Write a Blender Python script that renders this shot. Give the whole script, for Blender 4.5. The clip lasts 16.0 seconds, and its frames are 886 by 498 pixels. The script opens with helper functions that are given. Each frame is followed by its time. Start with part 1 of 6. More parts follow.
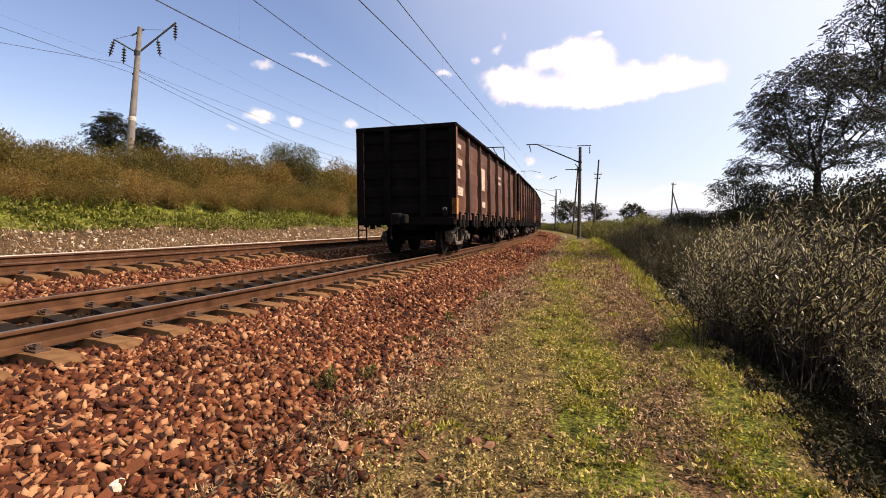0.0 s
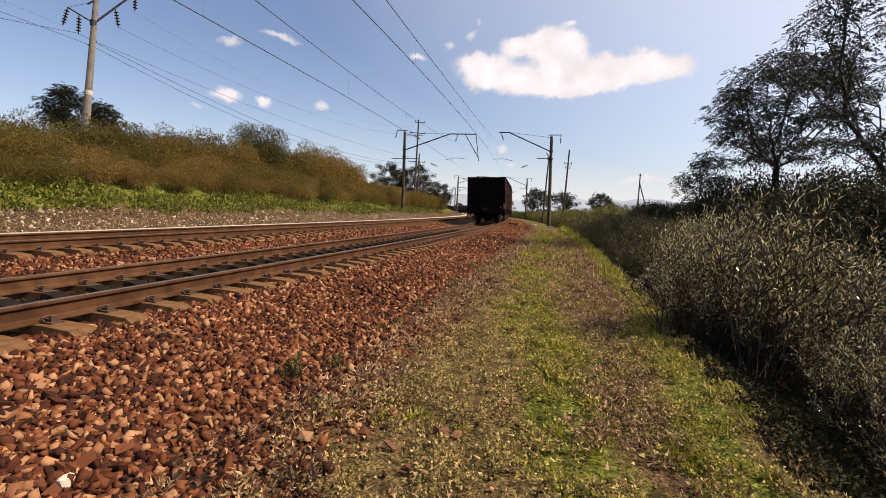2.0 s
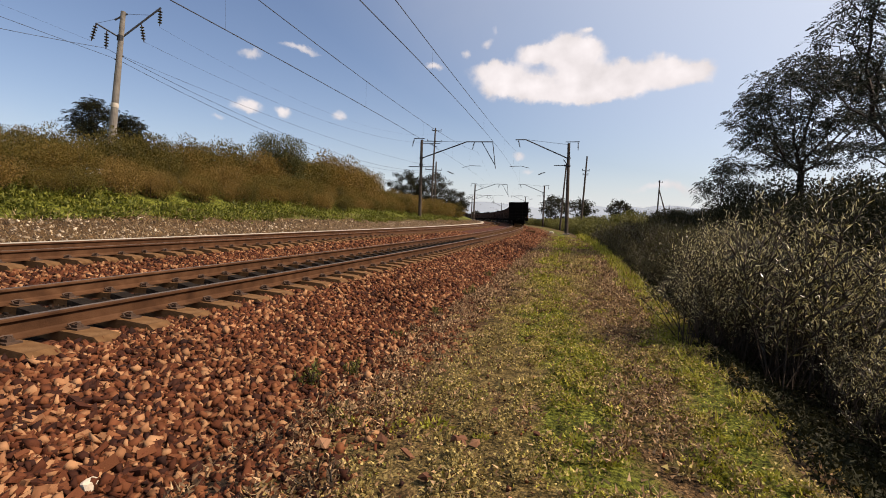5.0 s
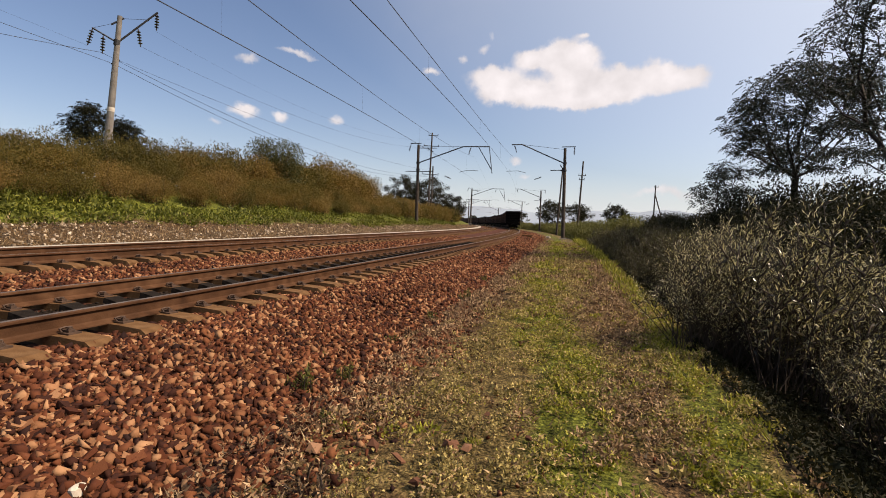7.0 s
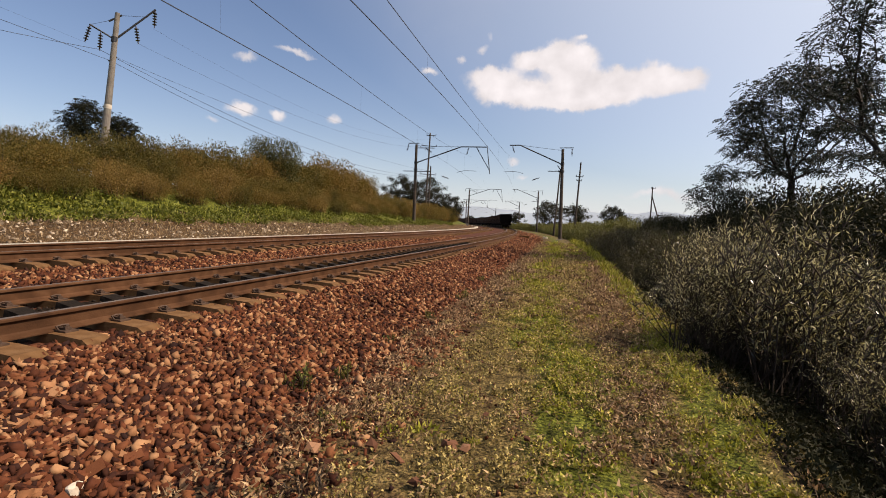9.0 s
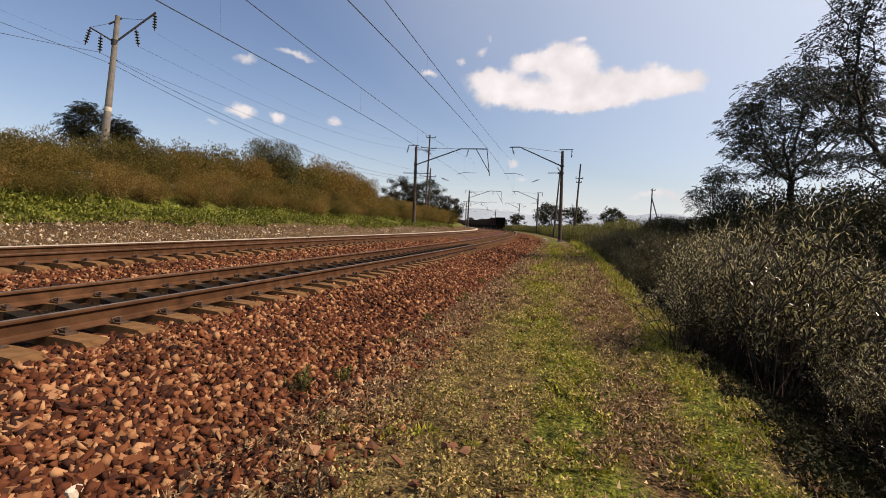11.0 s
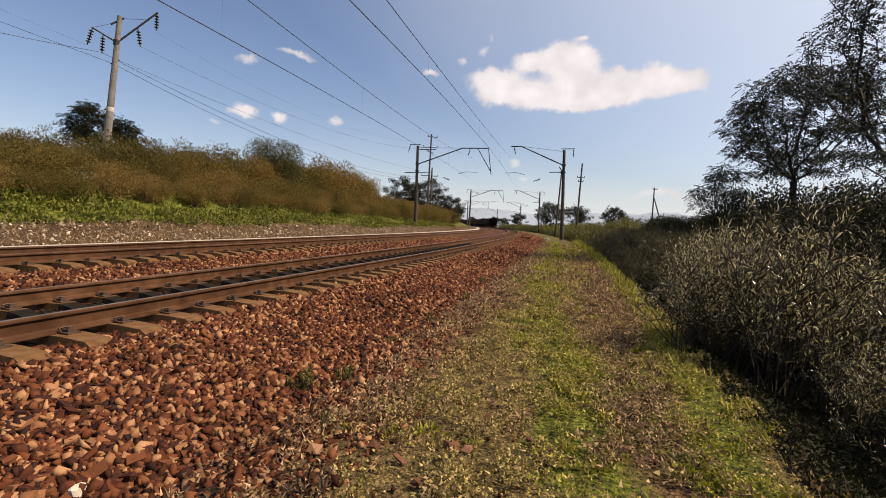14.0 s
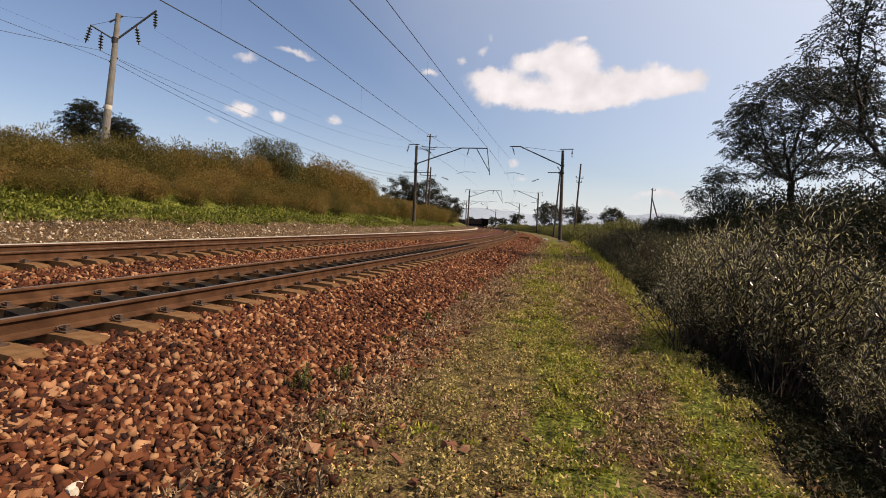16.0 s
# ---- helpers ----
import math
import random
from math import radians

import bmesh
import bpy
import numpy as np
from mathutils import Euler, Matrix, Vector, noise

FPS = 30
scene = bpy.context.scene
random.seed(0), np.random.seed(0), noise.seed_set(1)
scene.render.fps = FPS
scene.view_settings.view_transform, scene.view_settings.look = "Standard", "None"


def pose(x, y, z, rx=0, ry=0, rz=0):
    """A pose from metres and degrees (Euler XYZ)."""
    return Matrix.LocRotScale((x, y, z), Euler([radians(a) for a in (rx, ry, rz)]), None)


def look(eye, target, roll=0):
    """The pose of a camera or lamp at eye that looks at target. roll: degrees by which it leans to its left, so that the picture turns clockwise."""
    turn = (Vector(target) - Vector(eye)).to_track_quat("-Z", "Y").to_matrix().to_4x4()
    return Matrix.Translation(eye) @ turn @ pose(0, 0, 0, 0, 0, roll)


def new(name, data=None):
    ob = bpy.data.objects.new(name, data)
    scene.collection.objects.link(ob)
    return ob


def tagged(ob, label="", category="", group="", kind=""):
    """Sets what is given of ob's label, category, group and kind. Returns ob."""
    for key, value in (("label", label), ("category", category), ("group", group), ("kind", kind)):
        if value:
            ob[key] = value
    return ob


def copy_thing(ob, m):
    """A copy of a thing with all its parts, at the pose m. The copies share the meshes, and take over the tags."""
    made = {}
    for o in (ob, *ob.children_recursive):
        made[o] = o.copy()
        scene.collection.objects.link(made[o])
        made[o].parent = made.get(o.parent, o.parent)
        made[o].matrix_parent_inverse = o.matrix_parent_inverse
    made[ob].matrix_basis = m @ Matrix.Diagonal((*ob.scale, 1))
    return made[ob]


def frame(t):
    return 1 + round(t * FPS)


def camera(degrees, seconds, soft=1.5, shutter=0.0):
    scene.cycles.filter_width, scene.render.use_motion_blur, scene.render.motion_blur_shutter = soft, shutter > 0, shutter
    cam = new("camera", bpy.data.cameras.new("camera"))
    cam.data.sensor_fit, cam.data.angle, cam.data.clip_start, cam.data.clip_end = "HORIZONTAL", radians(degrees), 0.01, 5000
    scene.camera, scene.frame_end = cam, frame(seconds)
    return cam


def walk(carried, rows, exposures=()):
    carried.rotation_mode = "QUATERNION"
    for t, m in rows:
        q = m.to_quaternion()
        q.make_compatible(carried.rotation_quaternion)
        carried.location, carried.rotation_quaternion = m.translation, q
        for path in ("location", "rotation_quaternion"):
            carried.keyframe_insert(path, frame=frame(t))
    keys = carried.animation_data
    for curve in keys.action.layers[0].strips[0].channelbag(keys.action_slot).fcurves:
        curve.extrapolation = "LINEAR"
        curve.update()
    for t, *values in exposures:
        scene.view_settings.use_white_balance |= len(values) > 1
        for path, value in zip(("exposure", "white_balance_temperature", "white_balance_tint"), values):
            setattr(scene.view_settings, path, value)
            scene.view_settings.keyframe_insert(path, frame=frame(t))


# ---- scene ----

# Metres; the grass path by the track is z = 0, the camera stands on it at the origin.
# The line runs along +y and bends to the left.

# ---------------------------------------------------------------- camera
cam = camera(84.72, 16.0, soft=0.95)
walk(cam, [
    (0, pose(0.004, -0.064, 1.500, 86.947, -0.914, 18.329)),
    (0.5, pose(0.015, -0.056, 1.514, 85.593, 0.319, 14.773)),
    (1, pose(0.000, -0.038, 1.508, 85.672, 0.162, 15.490)),
    (1.5, pose(0.001, -0.023, 1.514, 85.607, -1.443, 14.672)),
    (2, pose(-0.008, -0.011, 1.509, 85.429, -2.042, 14.954)),
    (2.5, pose(-0.009, -0.017, 1.514, 86.008, -1.952, 15.666)),
    (3, pose(-0.013, -0.027, 1.516, 86.700, -1.909, 15.778)),
    (3.5, pose(-0.019, -0.027, 1.512, 87.158, -1.910, 16.171)),
    (4, pose(-0.022, -0.012, 1.506, 86.158, -2.017, 16.809)),
    (6.5, pose(0.015, 0.001, 1.500, 86.713, -1.602, 16.883)),
    (7, pose(0.022, 0.001, 1.502, 86.821, -1.813, 16.583)),
    (7.5, pose(0.027, 0.004, 1.500, 86.769, -1.794, 16.321)),
    (8, pose(0.024, 0.001, 1.502, 86.991, -1.897, 16.269)),
    (8.5, pose(0.018, 0.003, 1.500, 87.089, -1.911, 16.401)),
    (9, pose(0.003, -0.003, 1.500, 86.839, -2.221, 16.260)),
    (11.5, pose(0.004, -0.004, 1.502, 87.172, -2.090, 16.293)),
    (12, pose(0.000, -0.005, 1.498, 87.222, -2.238, 16.548)),
    (12.5, pose(0.000, 0.000, 1.500, 86.738, -2.348, 16.423)),
    (13, pose(0.005, -0.007, 1.503, 86.766, -2.192, 16.190)),
    (13.5, pose(0.002, -0.004, 1.502, 86.735, -2.160, 16.242)),
    (14, pose(0.005, -0.006, 1.499, 86.991, -2.063, 16.440)),
    (14.5, pose(0.007, -0.008, 1.501, 87.009, -2.228, 16.469)),
    (15, pose(0.003, -0.006, 1.500, 86.940, -2.404, 16.329)),
    (15.5, pose(0.005, -0.009, 1.502, 86.948, -2.272, 16.217)),
    (16, pose(0.005, -0.010, 1.501, 86.967, -2.323, 16.254)),
], [(0.0, 1.02, 6850, 24), (0.5, 0.66, 6850, 23), (1.0, 0.66, 6850, 22), (2.0, 0.70, 6800, 20), (3.0, 0.66, 6800, 18), (4.0, 0.58, 6800, 18), (16.0, 0.57, 6800, 18)])

# ---------------------------------------------------------------- world, sun, exposure
SUN_AZ, SUN_EL = 80.0, 46.0   # degrees; azimuth clockwise from +y

world = bpy.data.worlds.new("sky")
scene.world = world
world.use_nodes = True
SKY = 0.088
# azimuth, elevation, half width, half height (degrees), density
PUFFS = [  # the large cloud
    (-11.3, 16.3, 3.2, 1.2, 1),
    (-9.7, 14.6, 3.5, 1.3, 0.95),
    (-3.8, 18.5, 2.7, 1.5, 1),
    (-6.9, 18.2, 2.3, 1.1, 0.95),
    (-1.2, 18.0, 1.7, 1.1, 0.9),
    (-2.6, 15.7, 2.6, 1.4, 1),
    (0.9, 15.1, 2.6, 1.4, 1),
    (-2.2, 13.7, 4.5, 1.0, 1),
    (3.1, 14.0, 2.0, 1.1, 0.5),
    (6.5, 16.0, 2.4, 1.4, 1),
    (9.5, 15.4, 2.0, 1.1, 1),
    (4.3, 15.3, 1.7, 1.0, 0.32),
    (8.0, 14.2, 2.8, 0.6, 0.32),
    (-7.1, 14.8, 1.7, 0.9, 0.8),
]
WISPS = [  # small and thin clouds round it
    (-14.7, 18.4, 0.8, 0.6, 0.52),
    (-12.6, 19.3, 0.8, 0.7, 0.52),
    (-11.7, 20.9, 0.6, 1.0, 0.4),
    (-1.3, 20.2, 0.8, 0.4, 0.52),
    (2.6, 16.6, 1.0, 0.7, 0.55),
    (-38.7, 16.4, 1.5, 0.6, 0.58),
    (-33.6, 17.6, 2.7, 0.5, 0.6),
    (-39.0, 11.2, 1.5, 0.7, 0.82),
    (-35.2, 10.9, 1.1, 0.8, 0.8),
    (-29.3, 11.1, 1.1, 0.8, 0.65),
    (-18.4, 16.9, 1.3, 0.5, 0.65),
    (-41.7, 9.8, 1.1, 0.5, 0.52),
    (-8.4, 7.3, 1.0, 0.6, 0.6),
    (-7.2, 5.5, 1.3, 0.5, 0.48),
    (7.7, 3.8, 5.3, 0.7, 0.52),
]


def build_sky():
    nt = world.node_tree
    N, L = nt.nodes, nt.links
    for n in list(N):
        N.remove(n)

    def math_node(op, a, b=None, c=None):
        n = N.new("ShaderNodeMath")
        n.operation = op
        for i, v in enumerate((a, b, c)):
            if v is None:
                continue
            if isinstance(v, (int, float)):
                n.inputs[i].default_value = v
            else:
                L.new(v, n.inputs[i])
        return n.outputs[0]

    sky = N.new("ShaderNodeTexSky")
    sky.sky_type, sky.sun_disc = "NISHITA", False
    sky.sun_elevation, sky.sun_rotation = radians(SUN_EL), radians(SUN_AZ)
    sky.air_density, sky.dust_density, sky.ozone_density, sky.altitude = 1.0, 1.2, 3.0, 50
    tc = N.new("ShaderNodeTexCoord")
    warp = N.new("ShaderNodeTexNoise")
    warp.inputs["Scale"].default_value, warp.inputs["Detail"].default_value = 16.0, 6.0
    warp.inputs["Roughness"].default_value = 0.62
    L.new(tc.outputs["Generated"], warp.inputs["Vector"])
    sub = N.new("ShaderNodeVectorMath")
    sub.operation = "MULTIPLY_ADD"
    L.new(warp.outputs["Color"], sub.inputs[0])
    sub.inputs[1].default_value = (0.036, 0.036, 0.05)
    add = N.new("ShaderNodeVectorMath")
    add.operation = "ADD"
    L.new(tc.outputs["Generated"], add.inputs[0])
    add.inputs[1].default_value = (-0.018, -0.018, -0.025)
    L.new(add.outputs[0], sub.inputs[2])
    sep = N.new("ShaderNodeSeparateXYZ")
    L.new(sub.outputs[0], sep.inputs[0])
    az = math_node("ARCTAN2", sep.outputs[0], sep.outputs[1])
    el = math_node("ARCSINE", sep.outputs[2])
    mask = None
    for a, e, ra, re, density in PUFFS + WISPS:
        u = math_node("DIVIDE", math_node("SUBTRACT", az, radians(a)), radians(ra))
        v = math_node("DIVIDE", math_node("SUBTRACT", el, radians(e)), radians(re))
        d = math_node("ADD", math_node("MULTIPLY", u, u), math_node("MULTIPLY", v, v))
        blob = math_node("MULTIPLY", math_node("POWER", 2.718, math_node("MULTIPLY", d, -1.0)), density)
        mask = blob if mask is None else math_node("ADD", mask, blob)
    # thin cloud elsewhere in the sky
    wide = N.new("ShaderNodeTexNoise")
    wide.inputs["Scale"].default_value, wide.inputs["Detail"].default_value = 2.2, 7.0
    L.new(tc.outputs["Generated"], wide.inputs["Vector"])
    fine = N.new("ShaderNodeTexNoise")
    fine.inputs["Scale"].default_value, fine.inputs["Detail"].default_value = 38.0, 5.0
    L.new(tc.outputs["Generated"], fine.inputs["Vector"])
    mask = math_node("ADD", mask, math_node("MULTIPLY", math_node("SUBTRACT", fine.outputs["Fac"], 0.5), 0.45))
    ramp = N.new("ShaderNodeMapRange")
    ramp.interpolation_type = "SMOOTHSTEP"
    ramp.inputs["From Min"].default_value, ramp.inputs["From Max"].default_value = 0.24, 0.74
    L.new(mask, ramp.inputs["Value"])
    thin = N.new("ShaderNodeMapRange")
    thin.interpolation_type = "SMOOTHSTEP"
    thin.inputs["From Min"].default_value, thin.inputs["From Max"].default_value = 0.5, 0.95
    thin.inputs["To Max"].default_value = 0.2
    L.new(wide.outputs["Fac"], thin.inputs["Value"])
    height = N.new("ShaderNodeSeparateXYZ")
    L.new(tc.outputs["Generated"], height.inputs[0])
    haze = math_node("MULTIPLY", math_node("POWER", 2.718, math_node("MULTIPLY", math_node("ABSOLUTE", height.outputs[2]), -14.0)), 0.82)
    toward = N.new("ShaderNodeVectorMath")
    toward.operation = "DOT_PRODUCT"
    L.new(tc.outputs["Generated"], toward.inputs[0])
    _sa, _se = radians(SUN_AZ), radians(SUN_EL)
    toward.inputs[1].default_value = (math.sin(_sa) * math.cos(_se), math.cos(_sa) * math.cos(_se), math.sin(_se))
    aureole = math_node("MINIMUM", math_node("MULTIPLY", math_node("POWER", math_node("MAXIMUM", toward.outputs["Value"], 0.0), 1.2), 1.08), 0.68)
    veil = math_node("MAXIMUM", haze, aureole)
    cover = math_node("MAXIMUM", ramp.outputs[0], thin.outputs[0])
    shade = N.new("ShaderNodeMapRange")
    shade.inputs["From Min"].default_value, shade.inputs["From Max"].default_value = 0.5, 1.0
    shade.inputs["To Min"].default_value, shade.inputs["To Max"].default_value = 0.50, 0.66
    form = N.new("ShaderNodeTexNoise")
    form.inputs["Scale"].default_value, form.inputs["Detail"].default_value = 21.0, 4.0
    L.new(tc.outputs["Generated"], form.inputs["Vector"])
    L.new(math_node("ADD", math_node("MULTIPLY", mask, 0.25), form.outputs["Fac"]), shade.inputs["Value"])
    white = N.new("ShaderNodeVectorMath")
    white.operation = "SCALE"
    white.inputs[0].default_value = (0.985 / SKY, 0.982 / SKY, 0.985 / SKY)
    L.new(shade.outputs[0], white.inputs["Scale"])
    hazy = N.new("ShaderNodeMix")
    hazy.data_type = "RGBA"
    L.new(veil, hazy.inputs[0])
    L.new(sky.outputs[0], hazy.inputs[6])
    hazy.inputs[7].default_value = (0.60 / SKY, 0.67 / SKY, 0.72 / SKY, 1)
    mix = N.new("ShaderNodeMix")
    mix.data_type = "RGBA"
    L.new(cover, mix.inputs[0])
    L.new(hazy.outputs[2], mix.inputs[6])
    L.new(white.outputs[0], mix.inputs[7])
    bg = N.new("ShaderNodeBackground")
    bg.inputs["Strength"].default_value = SKY
    L.new(mix.outputs[2], bg.inputs["Color"])
    out = N.new("ShaderNodeOutputWorld")
    L.new(bg.outputs[0], out.inputs["Surface"])


build_sky()
sun_data = bpy.data.lights.new("sun", "SUN")
sun_data.energy, sun_data.angle, sun_data.color = 5.0, radians(0.55), (1.0, 0.86, 0.66)
sun = new("sun", sun_data)
_a, _e = radians(SUN_AZ), radians(SUN_EL)
SUN_DIR = Vector((math.sin(_a) * math.cos(_e), math.cos(_a) * math.cos(_e), math.sin(_e)))
sun.matrix_world = look(SUN_DIR * 300, (0, 0, 0))

# ---------------------------------------------------------------- materials
MATS = {}


def mat(name, colors, scale=8.0, rough=0.8, metal=0.0, bump=0.0, bump_scale=None, by="noise", detail=6.0,
        translucent=0.0, spec=0.3, mottle=0.0, mottle_scale=1.0, stretch=None, per_thing=0.0):
    """A node material: a colour ramp driven by noise, by island or by object, a second coarser mottling, and relief."""
    if name in MATS:
        return MATS[name]
    m = bpy.data.materials.new(name)
    m.use_nodes = True
    nt = m.node_tree
    N, L = nt.nodes, nt.links
    bsdf = N["Principled BSDF"]
    bsdf.inputs["Roughness"].default_value = rough
    bsdf.inputs["Metallic"].default_value = metal
    bsdf.inputs["Specular IOR Level"].default_value = spec
    tc = N.new("ShaderNodeTexCoord")
    vec = tc.outputs["Object"]
    if stretch:
        mp = N.new("ShaderNodeMapping")
        mp.inputs["Scale"].default_value = stretch
        L.new(vec, mp.inputs["Vector"])
        vec = mp.outputs[0]
    noise_tex = N.new("ShaderNodeTexNoise")
    noise_tex.inputs["Scale"].default_value, noise_tex.inputs["Detail"].default_value = scale, detail
    L.new(vec, noise_tex.inputs["Vector"])
    fac = noise_tex.outputs["Fac"]
    if by == "island":
        geo = N.new("ShaderNodeNewGeometry")
        fac = geo.outputs["Random Per Island"]
    elif by == "object":
        info = N.new("ShaderNodeObjectInfo")
        fac = info.outputs["Random"]
    else:
        spread = N.new("ShaderNodeMapRange")
        spread.inputs["From Min"].default_value, spread.inputs["From Max"].default_value = 0.28, 0.72
        L.new(fac, spread.inputs["Value"])
        fac = spread.outputs[0]
    if per_thing:
        info = N.new("ShaderNodeObjectInfo")
        blend_fac = N.new("ShaderNodeMix")
        blend_fac.inputs[0].default_value = per_thing
        L.new(fac, blend_fac.inputs[2])
        L.new(info.outputs["Random"], blend_fac.inputs[3])
        fac = blend_fac.outputs[0]
    ramp = N.new("ShaderNodeValToRGB")
    el = ramp.color_ramp.elements
    while len(el) < len(colors):
        el.new(0.5)
    for i, c in enumerate(colors):
        el[i].position = i / max(1, len(colors) - 1)
        el[i].color = (*c, 1)
    L.new(fac, ramp.inputs["Fac"])
    color = ramp.outputs["Color"]
    if mottle:
        big = N.new("ShaderNodeTexNoise")
        big.inputs["Scale"].default_value, big.inputs["Detail"].default_value = mottle_scale, 5.0
        L.new(vec, big.inputs["Vector"])
        rng = N.new("ShaderNodeMapRange")
        rng.inputs["From Min"].default_value, rng.inputs["From Max"].default_value = 0.3, 0.7
        rng.inputs["To Min"].default_value, rng.inputs["To Max"].default_value = 1 - mottle, 1 + mottle
        L.new(big.outputs["Fac"], rng.inputs["Value"])
        sc = N.new("ShaderNodeVectorMath")
        sc.operation = "SCALE"
        L.new(color, sc.inputs[0])
        L.new(rng.outputs[0], sc.inputs["Scale"])
        color = sc.outputs[0]
    L.new(color, bsdf.inputs["Base Color"])
    if bump:
        bt = N.new("ShaderNodeTexNoise")
        bt.inputs["Scale"].default_value, bt.inputs["Detail"].default_value = bump_scale or scale * 3, 5.0
        L.new(vec, bt.inputs["Vector"])
        bn = N.new("ShaderNodeBump")
        bn.inputs["Strength"].default_value, bn.inputs["Distance"].default_value = min(1.0, bump), 0.02
        L.new(bt.outputs["Fac"], bn.inputs["Height"])
        L.new(bn.outputs[0], bsdf.inputs["Normal"])
    if translucent:
        tr = N.new("ShaderNodeBsdfTranslucent")
        L.new(color, tr.inputs["Color"])
        mx = N.new("ShaderNodeMixShader")
        mx.inputs[0].default_value = translucent
        L.new(bsdf.outputs[0], mx.inputs[1])
        L.new(tr.outputs[0], mx.inputs[2])
        L.new(mx.outputs[0], N["Material Output"].inputs["Surface"])
    MATS[name] = m
    return m


M_STONE = mat("ballast_stone", [(0.02, 0.0096, 0.008), (0.046, 0.0155, 0.0084), (0.085, 0.0275, 0.0130), (0.134, 0.051, 0.0225), (0.30, 0.163, 0.083)],
              by="island", rough=0.85, bump=0.15, bump_scale=60, mottle=0.25, mottle_scale=1.5, spec=0.08)
M_STONE_PART = mat("ballast_stone_single", [(0.02, 0.0096, 0.008), (0.046, 0.0155, 0.0084), (0.085, 0.0275, 0.0130), (0.134, 0.051, 0.0225), (0.30, 0.163, 0.083)],
                   by="object", rough=0.85, bump=0.15, bump_scale=60, mottle=0.2, mottle_scale=14, spec=0.08)
M_COAL = mat("coal_dusted_stone", [(0.00591, 0.00444, 0.0037), (0.0185, 0.0133, 0.0103), (0.0444, 0.031, 0.0237)], by="island", rough=0.95, spec=0.05)
M_BED = mat("ballast_bed", [(0.016, 0.006, 0.0042), (0.046, 0.017, 0.0098), (0.078, 0.030, 0.0168), (0.12, 0.054, 0.031)], scale=22, rough=0.9, bump=1.0, bump_scale=25, mottle=0.3, mottle_scale=0.6, spec=0.08)
M_BED_DARK = mat("coal_dusted_bed", [(0.00444, 0.0037, 0.00296), (0.0133, 0.00961, 0.00739), (0.0333, 0.0222, 0.0163)], scale=25, rough=1.0, spec=0.03, bump=1.0, bump_scale=25)
M_RUST = mat("rusty_rail_side", [(0.0355, 0.0163, 0.00813), (0.0591, 0.0274, 0.0133), (0.085, 0.0421, 0.0214)], scale=5, rough=0.75, bump=0.2, bump_scale=60, mottle=0.2, mottle_scale=0.7, spec=0.08)
M_STEEL = mat("worn_rail_top", [(0.132, 0.0968, 0.0704), (0.238, 0.185, 0.141)], scale=4, rough=0.48, metal=0.6)
M_SLEEPER = mat("dusty_concrete_sleeper", [(0.075, 0.038, 0.016), (0.112, 0.059, 0.026), (0.145, 0.081, 0.038)], scale=7, rough=0.9, bump=0.3, bump_scale=50, mottle=0.2, mottle_scale=2, spec=0.08)
M_SLEEPER_DARK = mat("coal_dusted_sleeper", [(0.00739, 0.00591, 0.00517), (0.0237, 0.0185, 0.0148)], scale=9, rough=0.95, spec=0.05, bump=0.5, bump_scale=30)
M_CLIP = mat("rusty_clip", [(0.037, 0.0237, 0.0177), (0.0887, 0.0517, 0.0333)], scale=20, rough=0.7, metal=0.3)
M_CONCRETE = mat("pale_concrete", [(0.27, 0.24, 0.19), (0.38, 0.34, 0.28), (0.48, 0.44, 0.37)], scale=4, rough=0.9, bump=0.3, bump_scale=40, mottle=0.2, mottle_scale=0.8)
M_POLE = mat("weathered_concrete_pole", [(0.111, 0.0998, 0.085), (0.155, 0.14, 0.122), (0.192, 0.177, 0.155)], scale=3, rough=0.9, bump=0.2, bump_scale=30, mottle=0.15, mottle_scale=1.2)
M_POLE_DARK = mat("dark_weathered_pole", [(0.03, 0.0225, 0.0175), (0.055, 0.042, 0.032), (0.08, 0.063, 0.05)], scale=3, rough=0.9, bump=0.2, bump_scale=30)
M_IRON = mat("dark_painted_iron", [(0.0185, 0.02, 0.0237), (0.0444, 0.0444, 0.048)], scale=8, rough=0.6, metal=0.4)
M_INSUL = mat("brown_glazed_insulator", [(0.0222, 0.0163, 0.0148), (0.0517, 0.037, 0.0333)], scale=8, rough=0.25)
M_WIRE = mat("weathered_wire", [(0.0222, 0.0222, 0.0251), (0.0444, 0.0444, 0.048)], scale=3, rough=0.6, metal=0.3)
M_WAGON = mat("dusty_brown_wagon_paint", [(0.0378, 0.0143, 0.0084), (0.0714, 0.0286, 0.016), (0.13, 0.063, 0.0361)], scale=2.2, rough=0.7, bump=0.15, bump_scale=14, mottle=0.3, mottle_scale=0.9, stretch=(1, 1, 0.35))
# darker copy of the wagon paint; the posts' shaded faces put into colour
M_WAGON_POST = mat("shade_brown_post_paint", [(0.02, 0.008, 0.005), (0.04, 0.016, 0.009), (0.075, 0.034, 0.019)], scale=3, rough=0.75, bump=0.15, bump_scale=14, mottle=0.3, mottle_scale=1.2)
# near-black stands in for shade on the wagon ends; soot on the top rails
M_WAGON_END = mat("sooty_and_shade_black_steel", [(0.00222, 0.00177, 0.00148), (0.00444, 0.00355, 0.00296), (0.00739, 0.00562, 0.00458)], scale=2.5, rough=0.95, spec=0.08, bump=0.15, bump_scale=14, mottle=0.25, mottle_scale=0.8)
# grimy underframe steel, darkened further to paint the shade below the body
M_UNDER = mat("grimy_shade_black_steel", [(0.0037, 0.00296, 0.00259), (0.00887, 0.00739, 0.00628)], scale=6, rough=0.85, spec=0.1)
